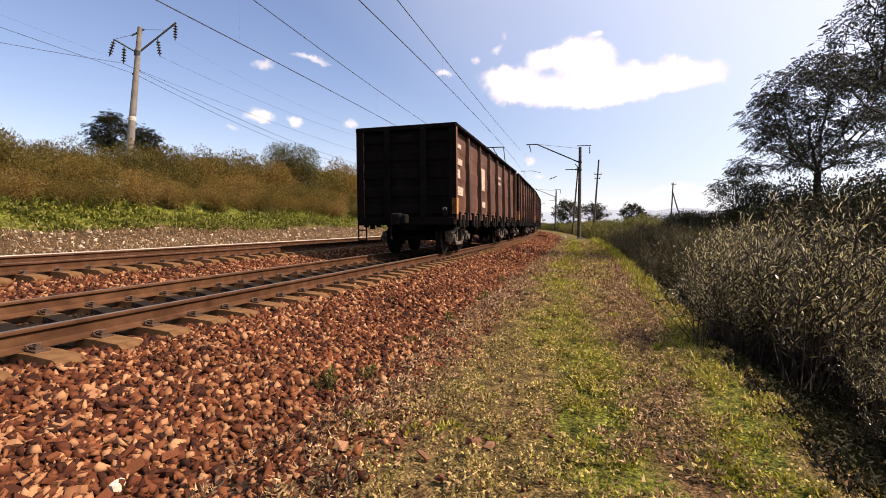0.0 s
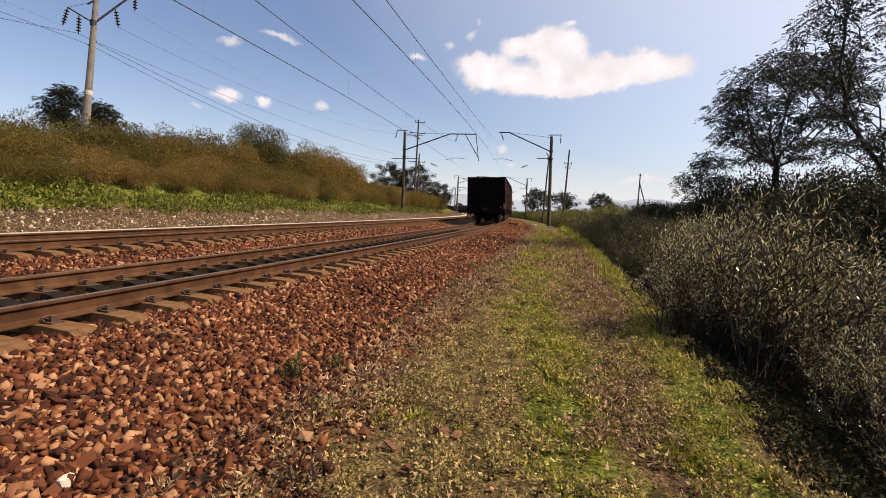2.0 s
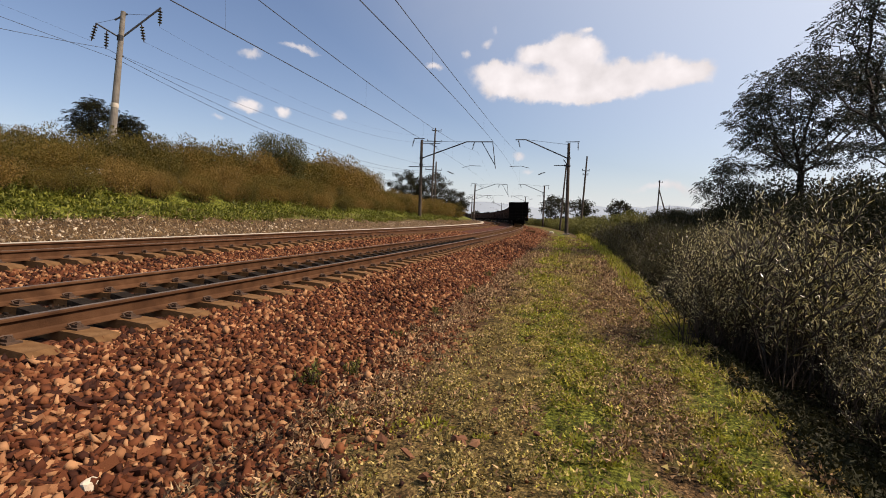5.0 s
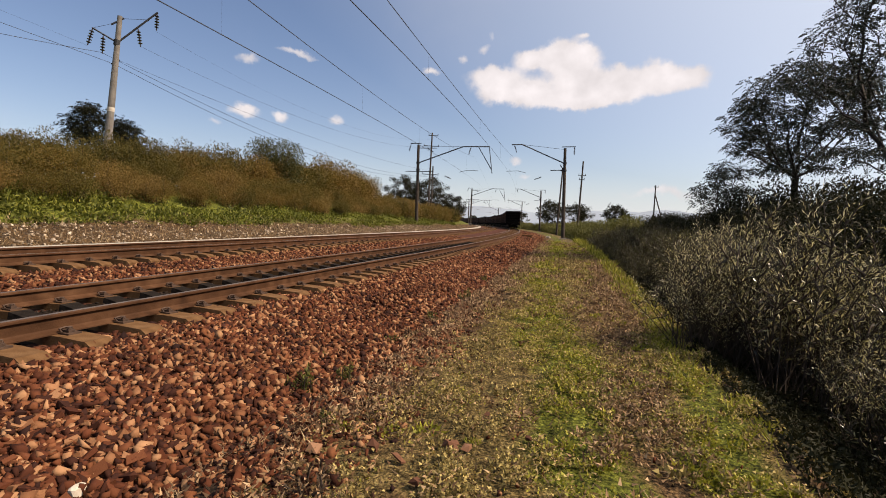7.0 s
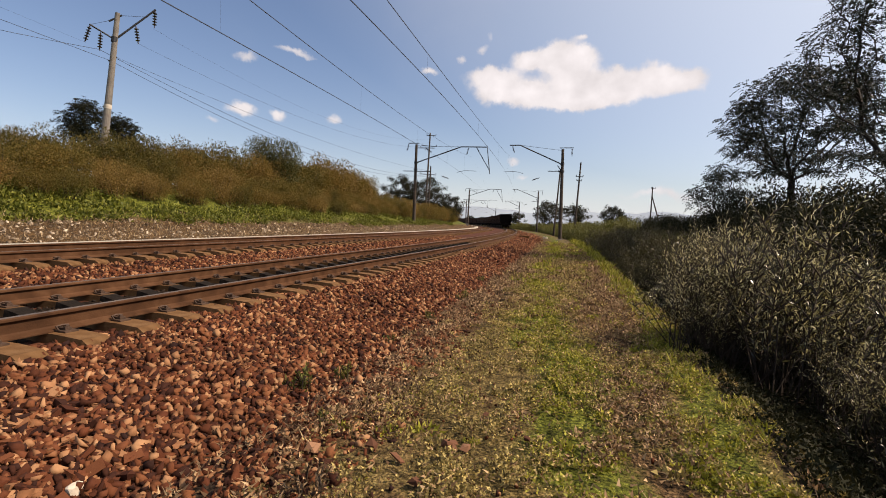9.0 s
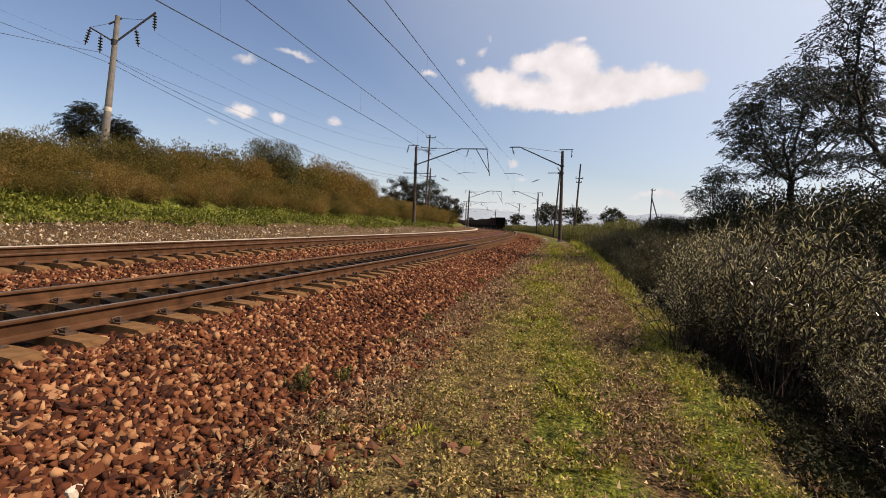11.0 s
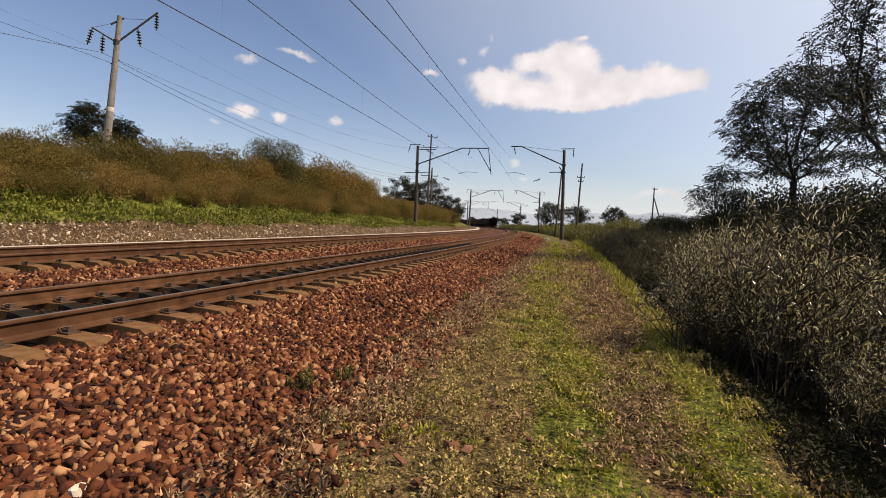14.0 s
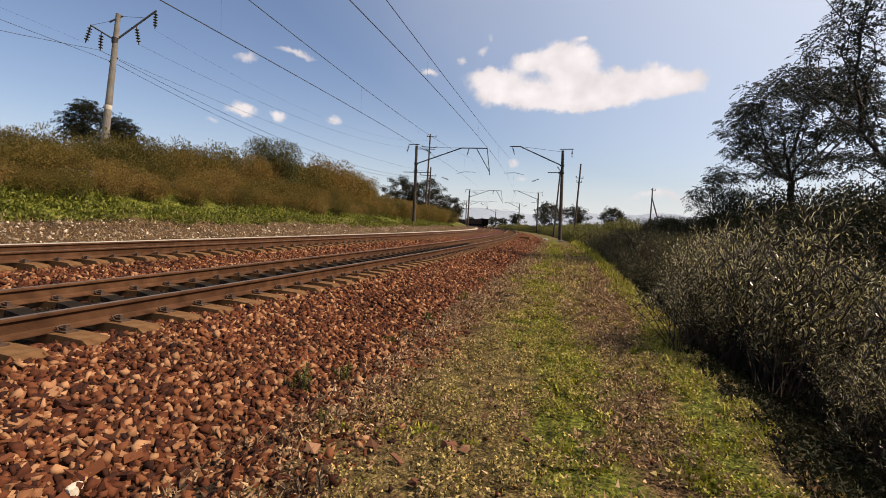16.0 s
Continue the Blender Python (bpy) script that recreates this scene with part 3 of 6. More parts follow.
def sleeper_mesh(dusty):
    """Pretensioned sleeper: deep, flared under the rails, lower in the middle, with sloping ends."""
    prof = [(-1.35, 0.115, 0.13), (-1.28, 0.115, 0.175), (-1.0, 0.115, 0.192), (-0.55, 0.105, 0.192), (-0.35, 0.09, 0.15),
            (0.35, 0.09, 0.15), (0.55, 0.105, 0.192), (1.0, 0.115, 0.192), (1.28, 0.115, 0.175), (1.35, 0.115, 0.13)]
    verts, faces, slots = [], [], []
    for x, w, h in prof:
        verts += [(x, -w - 0.04, -0.02), (x, -w, h), (x, w, h), (x, w + 0.04, -0.02)]
    for i in range(len(prof) - 1):
        a = 4 * i
        for k in range(3):
            faces.append((a + k, a + k + 1, a + k + 5, a + k + 4))
            slots.append(1 if dusty and 2 < i < 6 else 0)
    faces += [(0, 3, 2, 1), (len(verts) - 4, len(verts) - 3, len(verts) - 2, len(verts) - 1)]
    slots += [0, 0]
    me = mesh_from("sleeper", verts, faces, M_SLEEPER, M_SLEEPER_DARK)
    me.polygons.foreach_set("material_index", slots)
    return me


def clip_mesh():
    """Bolted rail clip: pad, bent strap, bolt and nut."""
    bm = bmesh.new()
    add_box(bm, -0.07, 0.07, -0.06, 0.06, 0.0, 0.018)
    add_box(bm, -0.075, 0.03, -0.03, 0.03, 0.018, 0.04)
    add_tube(bm, (0, 0, 0.02), (0, 0, 0.06), 0.012, n=6)
    add_tube(bm, (0, 0, 0.035), (0, 0, 0.05), 0.022, n=6)
    add_path(bm, [(-0.02, -0.05, 0.02), (-0.05, -0.055, 0.05), (-0.06, 0.0, 0.055), (-0.05, 0.055, 0.05), (-0.02, 0.05, 0.02)], 0.009, 4)
    me = bpy.data.meshes.new("rail_clip")
    bm.to_mesh(me)
    bm.free()
    me.materials.append(M_CLIP)
    return me


CLIP = clip_mesh()


def build_track(u0, lift, dusty, label):
    track = thing("railway_track", label, "railway track", kind="structure")
    base = RAIL_TOP - 0.18 + lift
    for side in (-1, 1):
        me = sweep("rail", S_NEAR, [(u0 + side * 0.797 + u, base + z) for u, z in RAIL], M_RUST, M_STEEL,
                   slots=[1 if k == 8 else 0 for k in range(17)])
        part("rail", me, parent=track, label="rust-brown steel rail with a worn bright top")
    clean, black = sleeper_mesh(False), sleeper_mesh(True)
    me = clean
    pitch, first = 0.5435, 2.644 - 26 * 0.5435
    rest_v, rest_f = [], []
    base_v = np.array([v.co[:] for v in me.vertices])
    base_f = [tuple(q.vertices) for q in me.polygons]
    for i in range(560):
        s = first + (i + 0.05) * pitch
        x, y, th = on_track(s, u0)
        jig = random.uniform(-0.012, 0.012)
        z = base - 0.192
        if 8 < i < 158:
            sl = part("sleeper", black if dusty and i < 74 else clean, parent=track, m=pose(x, y, z, 0, 0, math.degrees(th) + random.uniform(-0.6, 0.6)))
            if 18 < i < 64:
                for cx, turn in ((-0.93, 180), (-0.665, 0), (0.665, 180), (0.93, 0)):
                    part("rail_clip", CLIP, parent=sl, m=pose(cx, jig, 0.19, 0, 0, turn))
        else:
            c, sn = math.cos(th), math.sin(th)
            k = len(rest_v) * len(base_v)
            rest_v.append(np.stack([x + base_v[:, 0] * c - base_v[:, 1] * sn, y + base_v[:, 0] * sn + base_v[:, 1] * c, z + base_v[:, 2]], -1))
            rest_f += [tuple(j + k for j in q) for q in base_f]
    far = mesh_from("far_sleepers", np.concatenate(rest_v), rest_f, M_SLEEPER, M_SLEEPER_DARK)
    far.polygons.foreach_set("material_index", [q.material_index for q in me.polygons] * len(rest_v))
    part("far_sleepers", far, parent=track, kind="stuff")
    return track


build_track(0.0, 0.0, True, "railway track on concrete sleepers, blackened by coal between the rails")
build_track(SECOND, LIFT, False, "second railway track on dusty concrete sleepers")

# pale concrete cable trough along the far side
TROUGH = [(-7.75, 0.40), (-7.75, 0.575), (-7.73, 0.59), (-7.27, 0.59), (-7.25, 0.575), (-7.25, 0.36)]
tagged(new("cable_trough", sweep("cable_trough", S_NEAR, TROUGH, M_CONCRETE)), "pale concrete cable trough along the track", "cable trough", kind="structure")


# ---------------------------------------------------------------- stones
def stone_templates(n, rng):
    """Angular crushed stones: hulls of a few points, each with its own corners and triangles."""
    out = []
    for _ in range(n):
        v = np.array([(a, b, c) for a in (-1, 1) for b in (-1, 1) for c in (-1, 1)]) * rng.uniform(0.2, 1.0, (8, 3))
        v = v[rng.permutation(8)[:int(rng.integers(6, 9))]]
        v *= np.array([rng.uniform(1.1, 1.6), rng.uniform(0.7, 1.05), rng.uniform(0.4, 0.7)])
        bm = bmesh.new()
        vs = [bm.verts.new(p) for p in v]
        bmesh.ops.convex_hull(bm, input=vs)
        bmesh.ops.delete(bm, geom=[q for q in bm.verts if not q.link_faces], context="VERTS")
        bmesh.ops.triangulate(bm, faces=bm.faces[:])
        bm.verts.index_update()
        out.append((np.array([q.co[:] for q in bm.verts]), np.array([[q.index for q in f.verts] for f in bm.faces])))
        bm.free()
    return out


def rotations(n, rng, tilt):
    a = rng.uniform(0, 6.28, n)
    b, c = rng.normal(0, tilt, n), rng.normal(0, tilt, n)
    R = np.empty((n, 3, 3))
    ca, sa, cb, sb, cc, sc = np.cos(a), np.sin(a), np.cos(b), np.sin(b), np.cos(c), np.sin(c)
    R[:, 0, 0], R[:, 0, 1], R[:, 0, 2] = ca * cb, ca * sb * sc - sa * cc, ca * sb * cc + sa * sc
    R[:, 1, 0], R[:, 1, 1], R[:, 1, 2] = sa * cb, sa * sb * sc + ca * cc, sa * sb * cc - ca * sc
    R[:, 2, 0], R[:, 2, 1], R[:, 2, 2] = -sb, cb * sc, cb * cc
    return R


def stones(name, P, size, material, rng, tilt=0.75):
    tpl = stone_templates(14, rng)
    n = len(P)
    pick, R = rng.integers(0, len(tpl), n), rotations(n, rng, tilt)
    vs, fs, base = [], [], 0
    for k, (tv, tf) in enumerate(tpl):
        m = pick == k
        V = np.einsum("nij,nkj->nki", R[m], tv[None] * size[m][:, None, None]) + P[m][:, None, :]
        F = tf[None] + (base + np.arange(len(V)) * len(tv))[:, None, None]
        base += len(V) * len(tv)
        vs.append(V.reshape(-1, 3)), fs.append(F.reshape(-1, 3))
    return np_mesh(name, np.concatenate(vs), np.concatenate(fs), material)


rng = np.random.default_rng(7)


def bed_points(n, s0, s1, u0, u1, power=1.0):
    s = s0 + (s1 - s0) * rng.random(n) ** power
    u = rng.uniform(u0, u1, n)
    x, y, _ = on_track(s, u)
    return s, u, np.stack([x, y, np.interp(u, bed_u, bed_z)], -1)


def build_ballast():
    # shoulder beside the path: dense and large near the camera, thinning towards its foot
    groups = []
    for n, s0, s1, lo, hi in ((3500, -5.0, -0.3, 0.04, 0.06), (36000, -0.3, 6.5, 0.015, 0.05), (19000, 6.5, 17, 0.022, 0.05), (7000, 17, 40, 0.042, 0.07), (6000, 40, 95, 0.06, 0.1)):
        s, u, P = bed_points(n, s0, s1, 0.98, 4.3)
        P[:, 2] = np.maximum(P[:, 2], ground_z(P[:, 0], P[:, 1]))
        size = lo + (hi - lo) * rng.random(n) ** 2.0
        foot = 3.0 + 0.85 * patch(P[:, 0], P[:, 1], 1.3, 31)
        keep = rng.random(n) < np.clip(1 - (u - foot) / 0.8, 0.06, 1.0) ** 2 * np.where(u > 3.7, 0.5, 1)
        P[:, 2] += size * np.where(u > 3.3, rng.uniform(-0.3, 0.1, n), rng.uniform(-0.1, 0.6, n))
        groups.append((P[keep], size[keep]))
    for n, s0, s1, lo, hi in ((8500, 0.6, 14, 0.032, 0.056), (5000, 14, 36, 0.045, 0.07)):
        s, u, P = bed_points(n, s0, s1, -3.3, -0.98)
        size = rng.uniform(lo, hi, n)
        P[:, 2] += size * rng.uniform(-0.1, 0.4, n)
        groups.append((P, size))
    for n, s0, s1 in ((900, 2.0, 30),):
        s, u, P = bed_points(n, s0, s1, -3.8, -3.3)
        size = rng.uniform(0.025, 0.045, n)
        P[:, 2] += size * 0.2
        groups.append((P, size))
    # the nearest few hundred are single pieces
    P, size = groups[1]
    s, u = to_track(P[:, 0], P[:, 1])
    near = np.flatnonzero((s > 1.3) & (s < 2.5) & (u > 1.9) & (u < 3.05) & (size > 0.028))[:300]
    single = [mesh_from("stone", v, f, M_STONE_PART) for v, f in stone_templates(12, rng)]
    for k in near:
        m = pose(*P[k], rng.uniform(-35, 35), rng.uniform(-35, 35), rng.uniform(0, 360)) @ Matrix.Scale(float(size[k]), 4)
        part("stone", single[k % 12], parent=bed, m=m)
    groups[1] = (np.delete(P, near, 0), np.delete(size, near))
    P, size = np.concatenate([g[0] for g in groups]), np.concatenate([g[1] for g in groups])
    me = stones("crushed_stone", P, size, M_STONE, rng)
    part("crushed_stone", me, parent=bed, kind="stuff", label="reddish-brown crushed stone")
    s, u, P = bed_points(4000, 1.0, 26, -0.72, 0.72)
    size = rng.uniform(0.015, 0.036, len(P))
    me = stones("coal_spill", P, size, M_COAL, rng)
    part("coal_spill", me, parent=bed, kind="stuff", label="black coal and dusted stone between the rails")


build_ballast()


# ---------------------------------------------------------------- goods wagons
HALF_W, BODY_LO, BODY_HI, HALF_L, PITCH_W = 1.53, 1.02, 3.72, 6.36, 13.92


def wheelset():
    """Axle with two flanged wheels, along x."""
    bm = turned([(0.09, -1.1), (0.09, -0.86), (0.475, -0.86), (0.475, -0.75), (0.505, -0.735), (0.505, -0.705), (0.44, -0.70), (0.16, -0.74), (0.085, -0.70),
                 (0.085, 0.70), (0.16, 0.74), (0.44, 0.70), (0.505, 0.705), (0.505, 0.735), (0.475, 0.75), (0.475, 0.86), (0.09, 0.86), (0.09, 1.1)], 20, "X")
    me = bpy.data.meshes.new("wheelset")
    bm.to_mesh(me)
    bm.free()
    me.materials.append(M_UNDER)
    return me


def side_frame():
    """Cast bogie side frame: bowed top and bottom chords, spring window, axle boxes."""
    bm = bmesh.new()
    top = [(-1.15, 0.60), (-0.75, 0.66), (-0.4, 0.82), (0.4, 0.82), (0.75, 0.66), (1.15, 0.60)]
    for (a, b), (c, d) in zip(top, top[1:]):
        v = [bm.verts.new(q) for x in (-0.09, 0.09) for q in ((x, a, b - 0.09), (x, c, d - 0.09), (x, c, d + 0.06), (x, a, b + 0.06))]
        for q in ((0, 1, 2, 3), (7, 6, 5, 4), (0, 4, 5, 1), (3, 2, 6, 7), (0, 3, 7, 4), (1, 5, 6, 2)):
            bm.faces.new([v[i] for i in q])
    add_box(bm, -0.08, 0.08, -0.4, 0.4, 0.22, 0.34, 0.02)
    for s in (-1, 1):
        v = [bm.verts.new(q) for x in (-0.07, 0.07) for q in ((x, s * 0.38, 0.22), (x, s * 0.75, 0.56), (x, s * 0.75, 0.68), (x, s * 0.38, 0.36))]
        for q in ((0, 1, 2, 3), (7, 6, 5, 4), (0, 4, 5, 1), (3, 2, 6, 7), (0, 3, 7, 4), (1, 5, 6, 2)):
            bm.faces.new([v[i] for i in q])
        add_box(bm, -0.12, 0.13, s * 0.925 - 0.17, s * 0.925 + 0.17, 0.34, 0.62, 0.03)
        add_tube(bm, (0.12, s * 0.925, 0.475), (0.19, s * 0.925, 0.475), 0.12, 0.10, 10)
        add_box(bm, -0.08, 0.08, s * 0.3 - 0.05, s * 0.3 + 0.05, 0.3, 0.8)
    me = bpy.data.meshes.new("side_frame")
    bm.to_mesh(me)
    bm.free()
    me.materials.append(M_BOGIE)
    return me


def springs():
    bm = bmesh.new()
    for y in (-0.17, 0.0, 0.17):
        pts = [(0.07 * math.cos(k * 1.6), y + 0.07 * math.sin(k * 1.6), 0.34 + 0.31 * k / 17) for k in range(18)]
        add_path(bm, pts, 0.016, 4)
    me = bpy.data.meshes.new("spring_set")
    bm.to_mesh(me)
    bm.free()
    me.materials.append(M_UNDER)
    return me


def pressed_panel(y0, y1, z0, z1, ribs, depth, material):
    """A sheet with pressed horizontal ribs, 8 mm plate, facing +x at x = 0."""
    zs = [(z0, 0.0)]
    step = (z1 - z0) / ribs
    for i in range(ribs):
        a = z0 + i * step
        zs += [(a + step * 0.18, 0.0), (a + step * 0.30, depth), (a + step * 0.70, depth), (a + step * 0.82, 0.0)]
    zs.append((z1, 0.0))
    bm = bmesh.new()
    cols = []
    for x_in in (0.0, -0.03):
        cols.append([[bm.verts.new((x + x_in, y, z)) for z, x in zs] for y in (y0, y1)])
    for c, flip in ((cols[0], False), (cols[1], True)):
        for i in range(len(zs) - 1):
            q = (c[0][i], c[1][i], c[1][i + 1], c[0][i + 1])
            bm.faces.new(q[::-1] if flip else q)
    me = bpy.data.meshes.new("side_panel")
    bm.to_mesh(me)
    bm.free()
    me.materials.append(material)
    return me


def side_post():
    """Hat-section upright, a little deeper at its foot."""
    bm = bmesh.new()
    v = [bm.verts.new(q) for q in ((0, -0.10, BODY_LO), (0.17, -0.07, BODY_LO), (0.17, 0.07, BODY_LO), (0, 0.10, BODY_LO),
                                   (0, -0.10, BODY_HI - 0.1), (0.13, -0.07, BODY_HI - 0.1), (0.13, 0.07, BODY_HI - 0.1), (0, 0.10, BODY_HI - 0.1))]
    for q in ((0, 1, 5, 4), (1, 2, 6, 5), (2, 3, 7, 6), (3, 0, 4, 7), (0, 3, 2, 1), (4, 5, 6, 7)):
        bm.faces.new([v[i] for i in q])
    me = bpy.data.meshes.new("side_post")
    bm.to_mesh(me)
    bm.free()
    me.materials.append(M_WAGON_POST)
    return me


def hatch_latch():
    bm = bmesh.new()
    add_box(bm, 0.02, 0.14, -0.52, -0.40, 0.80, 1.24, 0.01)
    add_box(bm, 0.02, 0.14, 0.40, 0.52, 0.80, 1.24, 0.01)
    add_box(bm, 0.02, 0.14, -0.07, 0.07, 0.74, 1.16, 0.01)
    add_tube(bm, (0.09, -0.6, 0.92), (0.09, 0.6, 0.92), 0.03, n=6)
    add_tube(bm, (0.12, -0.25, 0.80), (0.15, -0.2, 1.12), 0.025, n=6)
    add_tube(bm, (0.12, 0.25, 0.80), (0.15, 0.2, 1.12), 0.025, n=6)
    me = bpy.data.meshes.new("hatch_latch")
    bm.to_mesh(me)
    bm.free()
    me.materials.append(M_UNDER)
    return me


def build_wagon():
    w = thing("goods_wagon", "dusty brown open-top steel goods wagon rolling along the track", "goods wagon", group="wagons of the goods train")
    bays, ends = 7, HALF_L - 0.06
    step = 2 * ends / bays
    panel = pressed_panel(-step / 2 + 0.02, step / 2 - 0.02, BODY_LO + 0.14, BODY_HI - 0.1, 3, 0.016, M_WAGON)
    post, latch = side_post(), hatch_latch()
    for side, turn in ((1, 0), (-1, 180)):
        x = side * (HALF_W - 0.17)
        for i in range(bays):
            part("side_panel", panel, parent=w, m=pose(x, -ends + (i + 0.5) * step, 0, 0, 0, turn))
            part("hatch_latch", latch, parent=w, m=pose(x + side * 0.03, -ends + (i + 0.5) * step, 0, 0, 0, turn))
        for i in range(1, bays):
            part("side_post", post, parent=w, m=pose(x - side * 0.02, -ends + i * step, 0, 0, 0, turn))
        for y in (-1, 1):
            part("corner_post", box(min(x - side * 0.05, side * HALF_W), max(x - side * 0.05, side * HALF_W), y * HALF_L - (0.16 if y > 0 else 0), y * HALF_L + (0 if y > 0 else 0.16), BODY_LO, BODY_HI - 0.08, 0.015), M_WAGON, w)
            # thin plate added to carry the painted shade of the corner post
            part("corner_plate", box(min(x - side * 0.05, side * (HALF_W - 0.004)), max(x - side * 0.05, side * (HALF_W - 0.004)), y * HALF_L - 0.004, y * HALF_L + 0.004, BODY_LO + 0.01, BODY_HI - 0.09), M_WAGON_END, w, "corner plate coloured near-black as the post's shaded face")
        x0, x1 = sorted((side * (HALF_W - 0.23), side * (HALF_W + 0.02)))
        part("top_rail", box(x0, x1, -HALF_L, HALF_L, BODY_HI - 0.1, BODY_HI, 0.02), M_WAGON_END, w)
        x0, x1 = sorted((side * (HALF_W - 0.2), side * (HALF_W - 0.06)))
        part("side_sill", box(x0, x1, -HALF_L, HALF_L, BODY_LO - 0.02, BODY_LO + 0.16, 0.015), M_WAGON, w)
    for y, turn in ((-1, -90), (1, 90)):
        # end parts take the near-black tone that paints their shade
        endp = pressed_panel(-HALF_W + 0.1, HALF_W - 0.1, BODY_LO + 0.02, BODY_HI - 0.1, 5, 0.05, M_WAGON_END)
        part("end_wall", endp, parent=w, m=pose(0, y * (HALF_L - 0.09), 0, 0, 0, turn), label="pressed steel end wall with its shade painted near-black")
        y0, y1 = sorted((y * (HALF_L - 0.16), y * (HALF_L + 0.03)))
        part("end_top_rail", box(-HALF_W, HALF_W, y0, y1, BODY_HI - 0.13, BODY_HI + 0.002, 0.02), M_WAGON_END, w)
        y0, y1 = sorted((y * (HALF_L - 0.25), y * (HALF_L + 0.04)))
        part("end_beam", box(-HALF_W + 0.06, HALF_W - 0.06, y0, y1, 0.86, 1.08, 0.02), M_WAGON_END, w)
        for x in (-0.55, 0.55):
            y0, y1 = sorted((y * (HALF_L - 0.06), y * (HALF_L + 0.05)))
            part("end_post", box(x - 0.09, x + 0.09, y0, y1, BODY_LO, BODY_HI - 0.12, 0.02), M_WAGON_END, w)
        # coupler: shank, head with knuckle
        bm = bmesh.new()
        y0, y1 = sorted((y * (HALF_L - 0.2), y * (HALF_L + 0.32)))
        add_box(bm, -0.09, 0.09, y0, y1, 0.93, 1.13, 0.02)
        y0, y1 = sorted((y * (HALF_L + 0.3), y * (HALF_L + 0.58)))
        add_box(bm, -0.24, 0.05, y0, y1, 0.86, 1.2, 0.04)
        add_box(bm, 0.08, 0.22, y0, y1, 0.9, 1.16, 0.03)
        part("coupler", bm, M_UNDER, w)
        bm = path_tube([(-0.35, y * (HALF_L + 0.05), 0.95), (-0.36, y * (HALF_L + 0.2), 0.8), (-0.34, y * (HALF_L + 0.3), 0.55), (-0.3, y * (HALF_L + 0.34), 0.45)], 0.028, 6)
        part("brake_hose", bm, M_UNDER, w)
        # foot step loop and ladder at one corner of each end
        sx = y * (HALF_W - 0.02)
        bm = bmesh.new()
        pts = [(sx, y * (HALF_L - 0.02), 1.05), (sx, y * (HALF_L - 0.02), 0.42), (sx - 0.26 * math.copysign(1, sx), y * (HALF_L - 0.02), 0.42), (sx - 0.26 * math.copysign(1, sx), y * (HALF_L - 0.02), 1.05)]
        add_path(bm, pts[:2], 0.022, 5), add_path(bm, pts[1:3], 0.03, 5), add_path(bm, pts[2:], 0.022, 5)
        add_path(bm, [(pts[0][0], pts[0][1], 0.72), (pts[3][0], pts[3][1], 0.72)], 0.02, 5)
        part("foot_step", bm, M_UNDER, w)
    part("floor", box(-HALF_W + 0.15, HALF_W - 0.15, -HALF_L + 0.1, HALF_L - 0.1, BODY_LO + 0.02, BODY_LO + 0.12), M_UNDER, w)
    part("centre_sill", box(-0.24, 0.24, -HALF_L + 0.1, HALF_L - 0.1, 0.72, BODY_LO + 0.02, 0.02), M_UNDER, w)
    part("brake_cylinder", turned([(0.05, -0.5), (0.19, -0.45), (0.19, 0.2), (0.12, 0.35), (0.03, 0.6)], 12, "X"), M_UNDER, w, m=pose(0.45, 0.9, 0.75, 0, 0, 90))
    part("air_tank", turned([(0.1, -0.6), (0.2, -0.52), (0.2, 0.52), (0.1, 0.6)], 12, "X"), M_UNDER, w, m=pose(-0.7, -0.6, 0.72, 0, 0, 90))
    # faded unreadable markings: plain bars on the first bays, and a small mark on the end
    for by, z, hy, hz in ((-ends + 0.72, 3.18, 0.30, 0.06), (-ends + 0.72, 2.72, 0.42, 0.09), (-ends + 0.62, 2.36, 0.26, 0.13), (-ends + 0.85, 1.86, 0.40, 0.13),
                          (-ends + 2 * step + 0.75, 2.5, 0.32, 0.4), (-ends + 4 * step + 0.8, 2.9, 0.3, 0.05), (-ends + 4 * step + 0.8, 2.65, 0.3, 0.05), (-ends + 2 * step + 0.8, 1.6, 0.36, 0.1)):
        x = HALF_W - 0.133
        part("marking", box(x, x + 0.006, by - hy, by + hy, z - hz, z + hz), M_MARK, w, "faded white paint bar")
    part("corner_patch", box(HALF_W - 0.14, HALF_W + 0.006, -HALF_L - 0.004, -HALF_L + 0.2, BODY_LO + 0.14, BODY_LO + 0.6, 0.004), M_ORANGE, w, "faded ochre paint patch")
    bm = bmesh.new()
    for a, b, c, d in ((1.12, 1.24, 1.20, 1.225), (1.12, 1.24, 1.335, 1.36), (1.12, 1.14, 1.225, 1.335), (1.22, 1.24, 1.225, 1.335)):
        add_box(bm, a, b, -HALF_L + 0.02, -HALF_L + 0.026, c, d)
    part("end_mark", bm, M_MARK, w, "small faded white mark")
    frame_me, wheel_me, spring_me = side_frame(), wheelset(), springs()
    for y in (-1, 1):
        bog = part("bogie", box(-1.0, 1.0, -0.2, 0.2, 0.5, 0.8, 0.05), M_UNDER, w, "four-wheel bogie", pose(0, y * 4.325, 0))
        for side, turn in ((1, 0), (-1, 180)):
            part("side_frame", frame_me, parent=bog, m=pose(side * 1.02, 0, 0, 0, 0, turn))
            part("spring_set", spring_me, parent=bog, m=pose(side * 1.02, 0, 0))
        for yy in (-0.925, 0.925):
            part("wheelset", wheel_me, parent=bog, m=pose(0, yy, 0.475))
    return w


S_END, SPEED, EASE = 12.98, 13.02, -0.0079


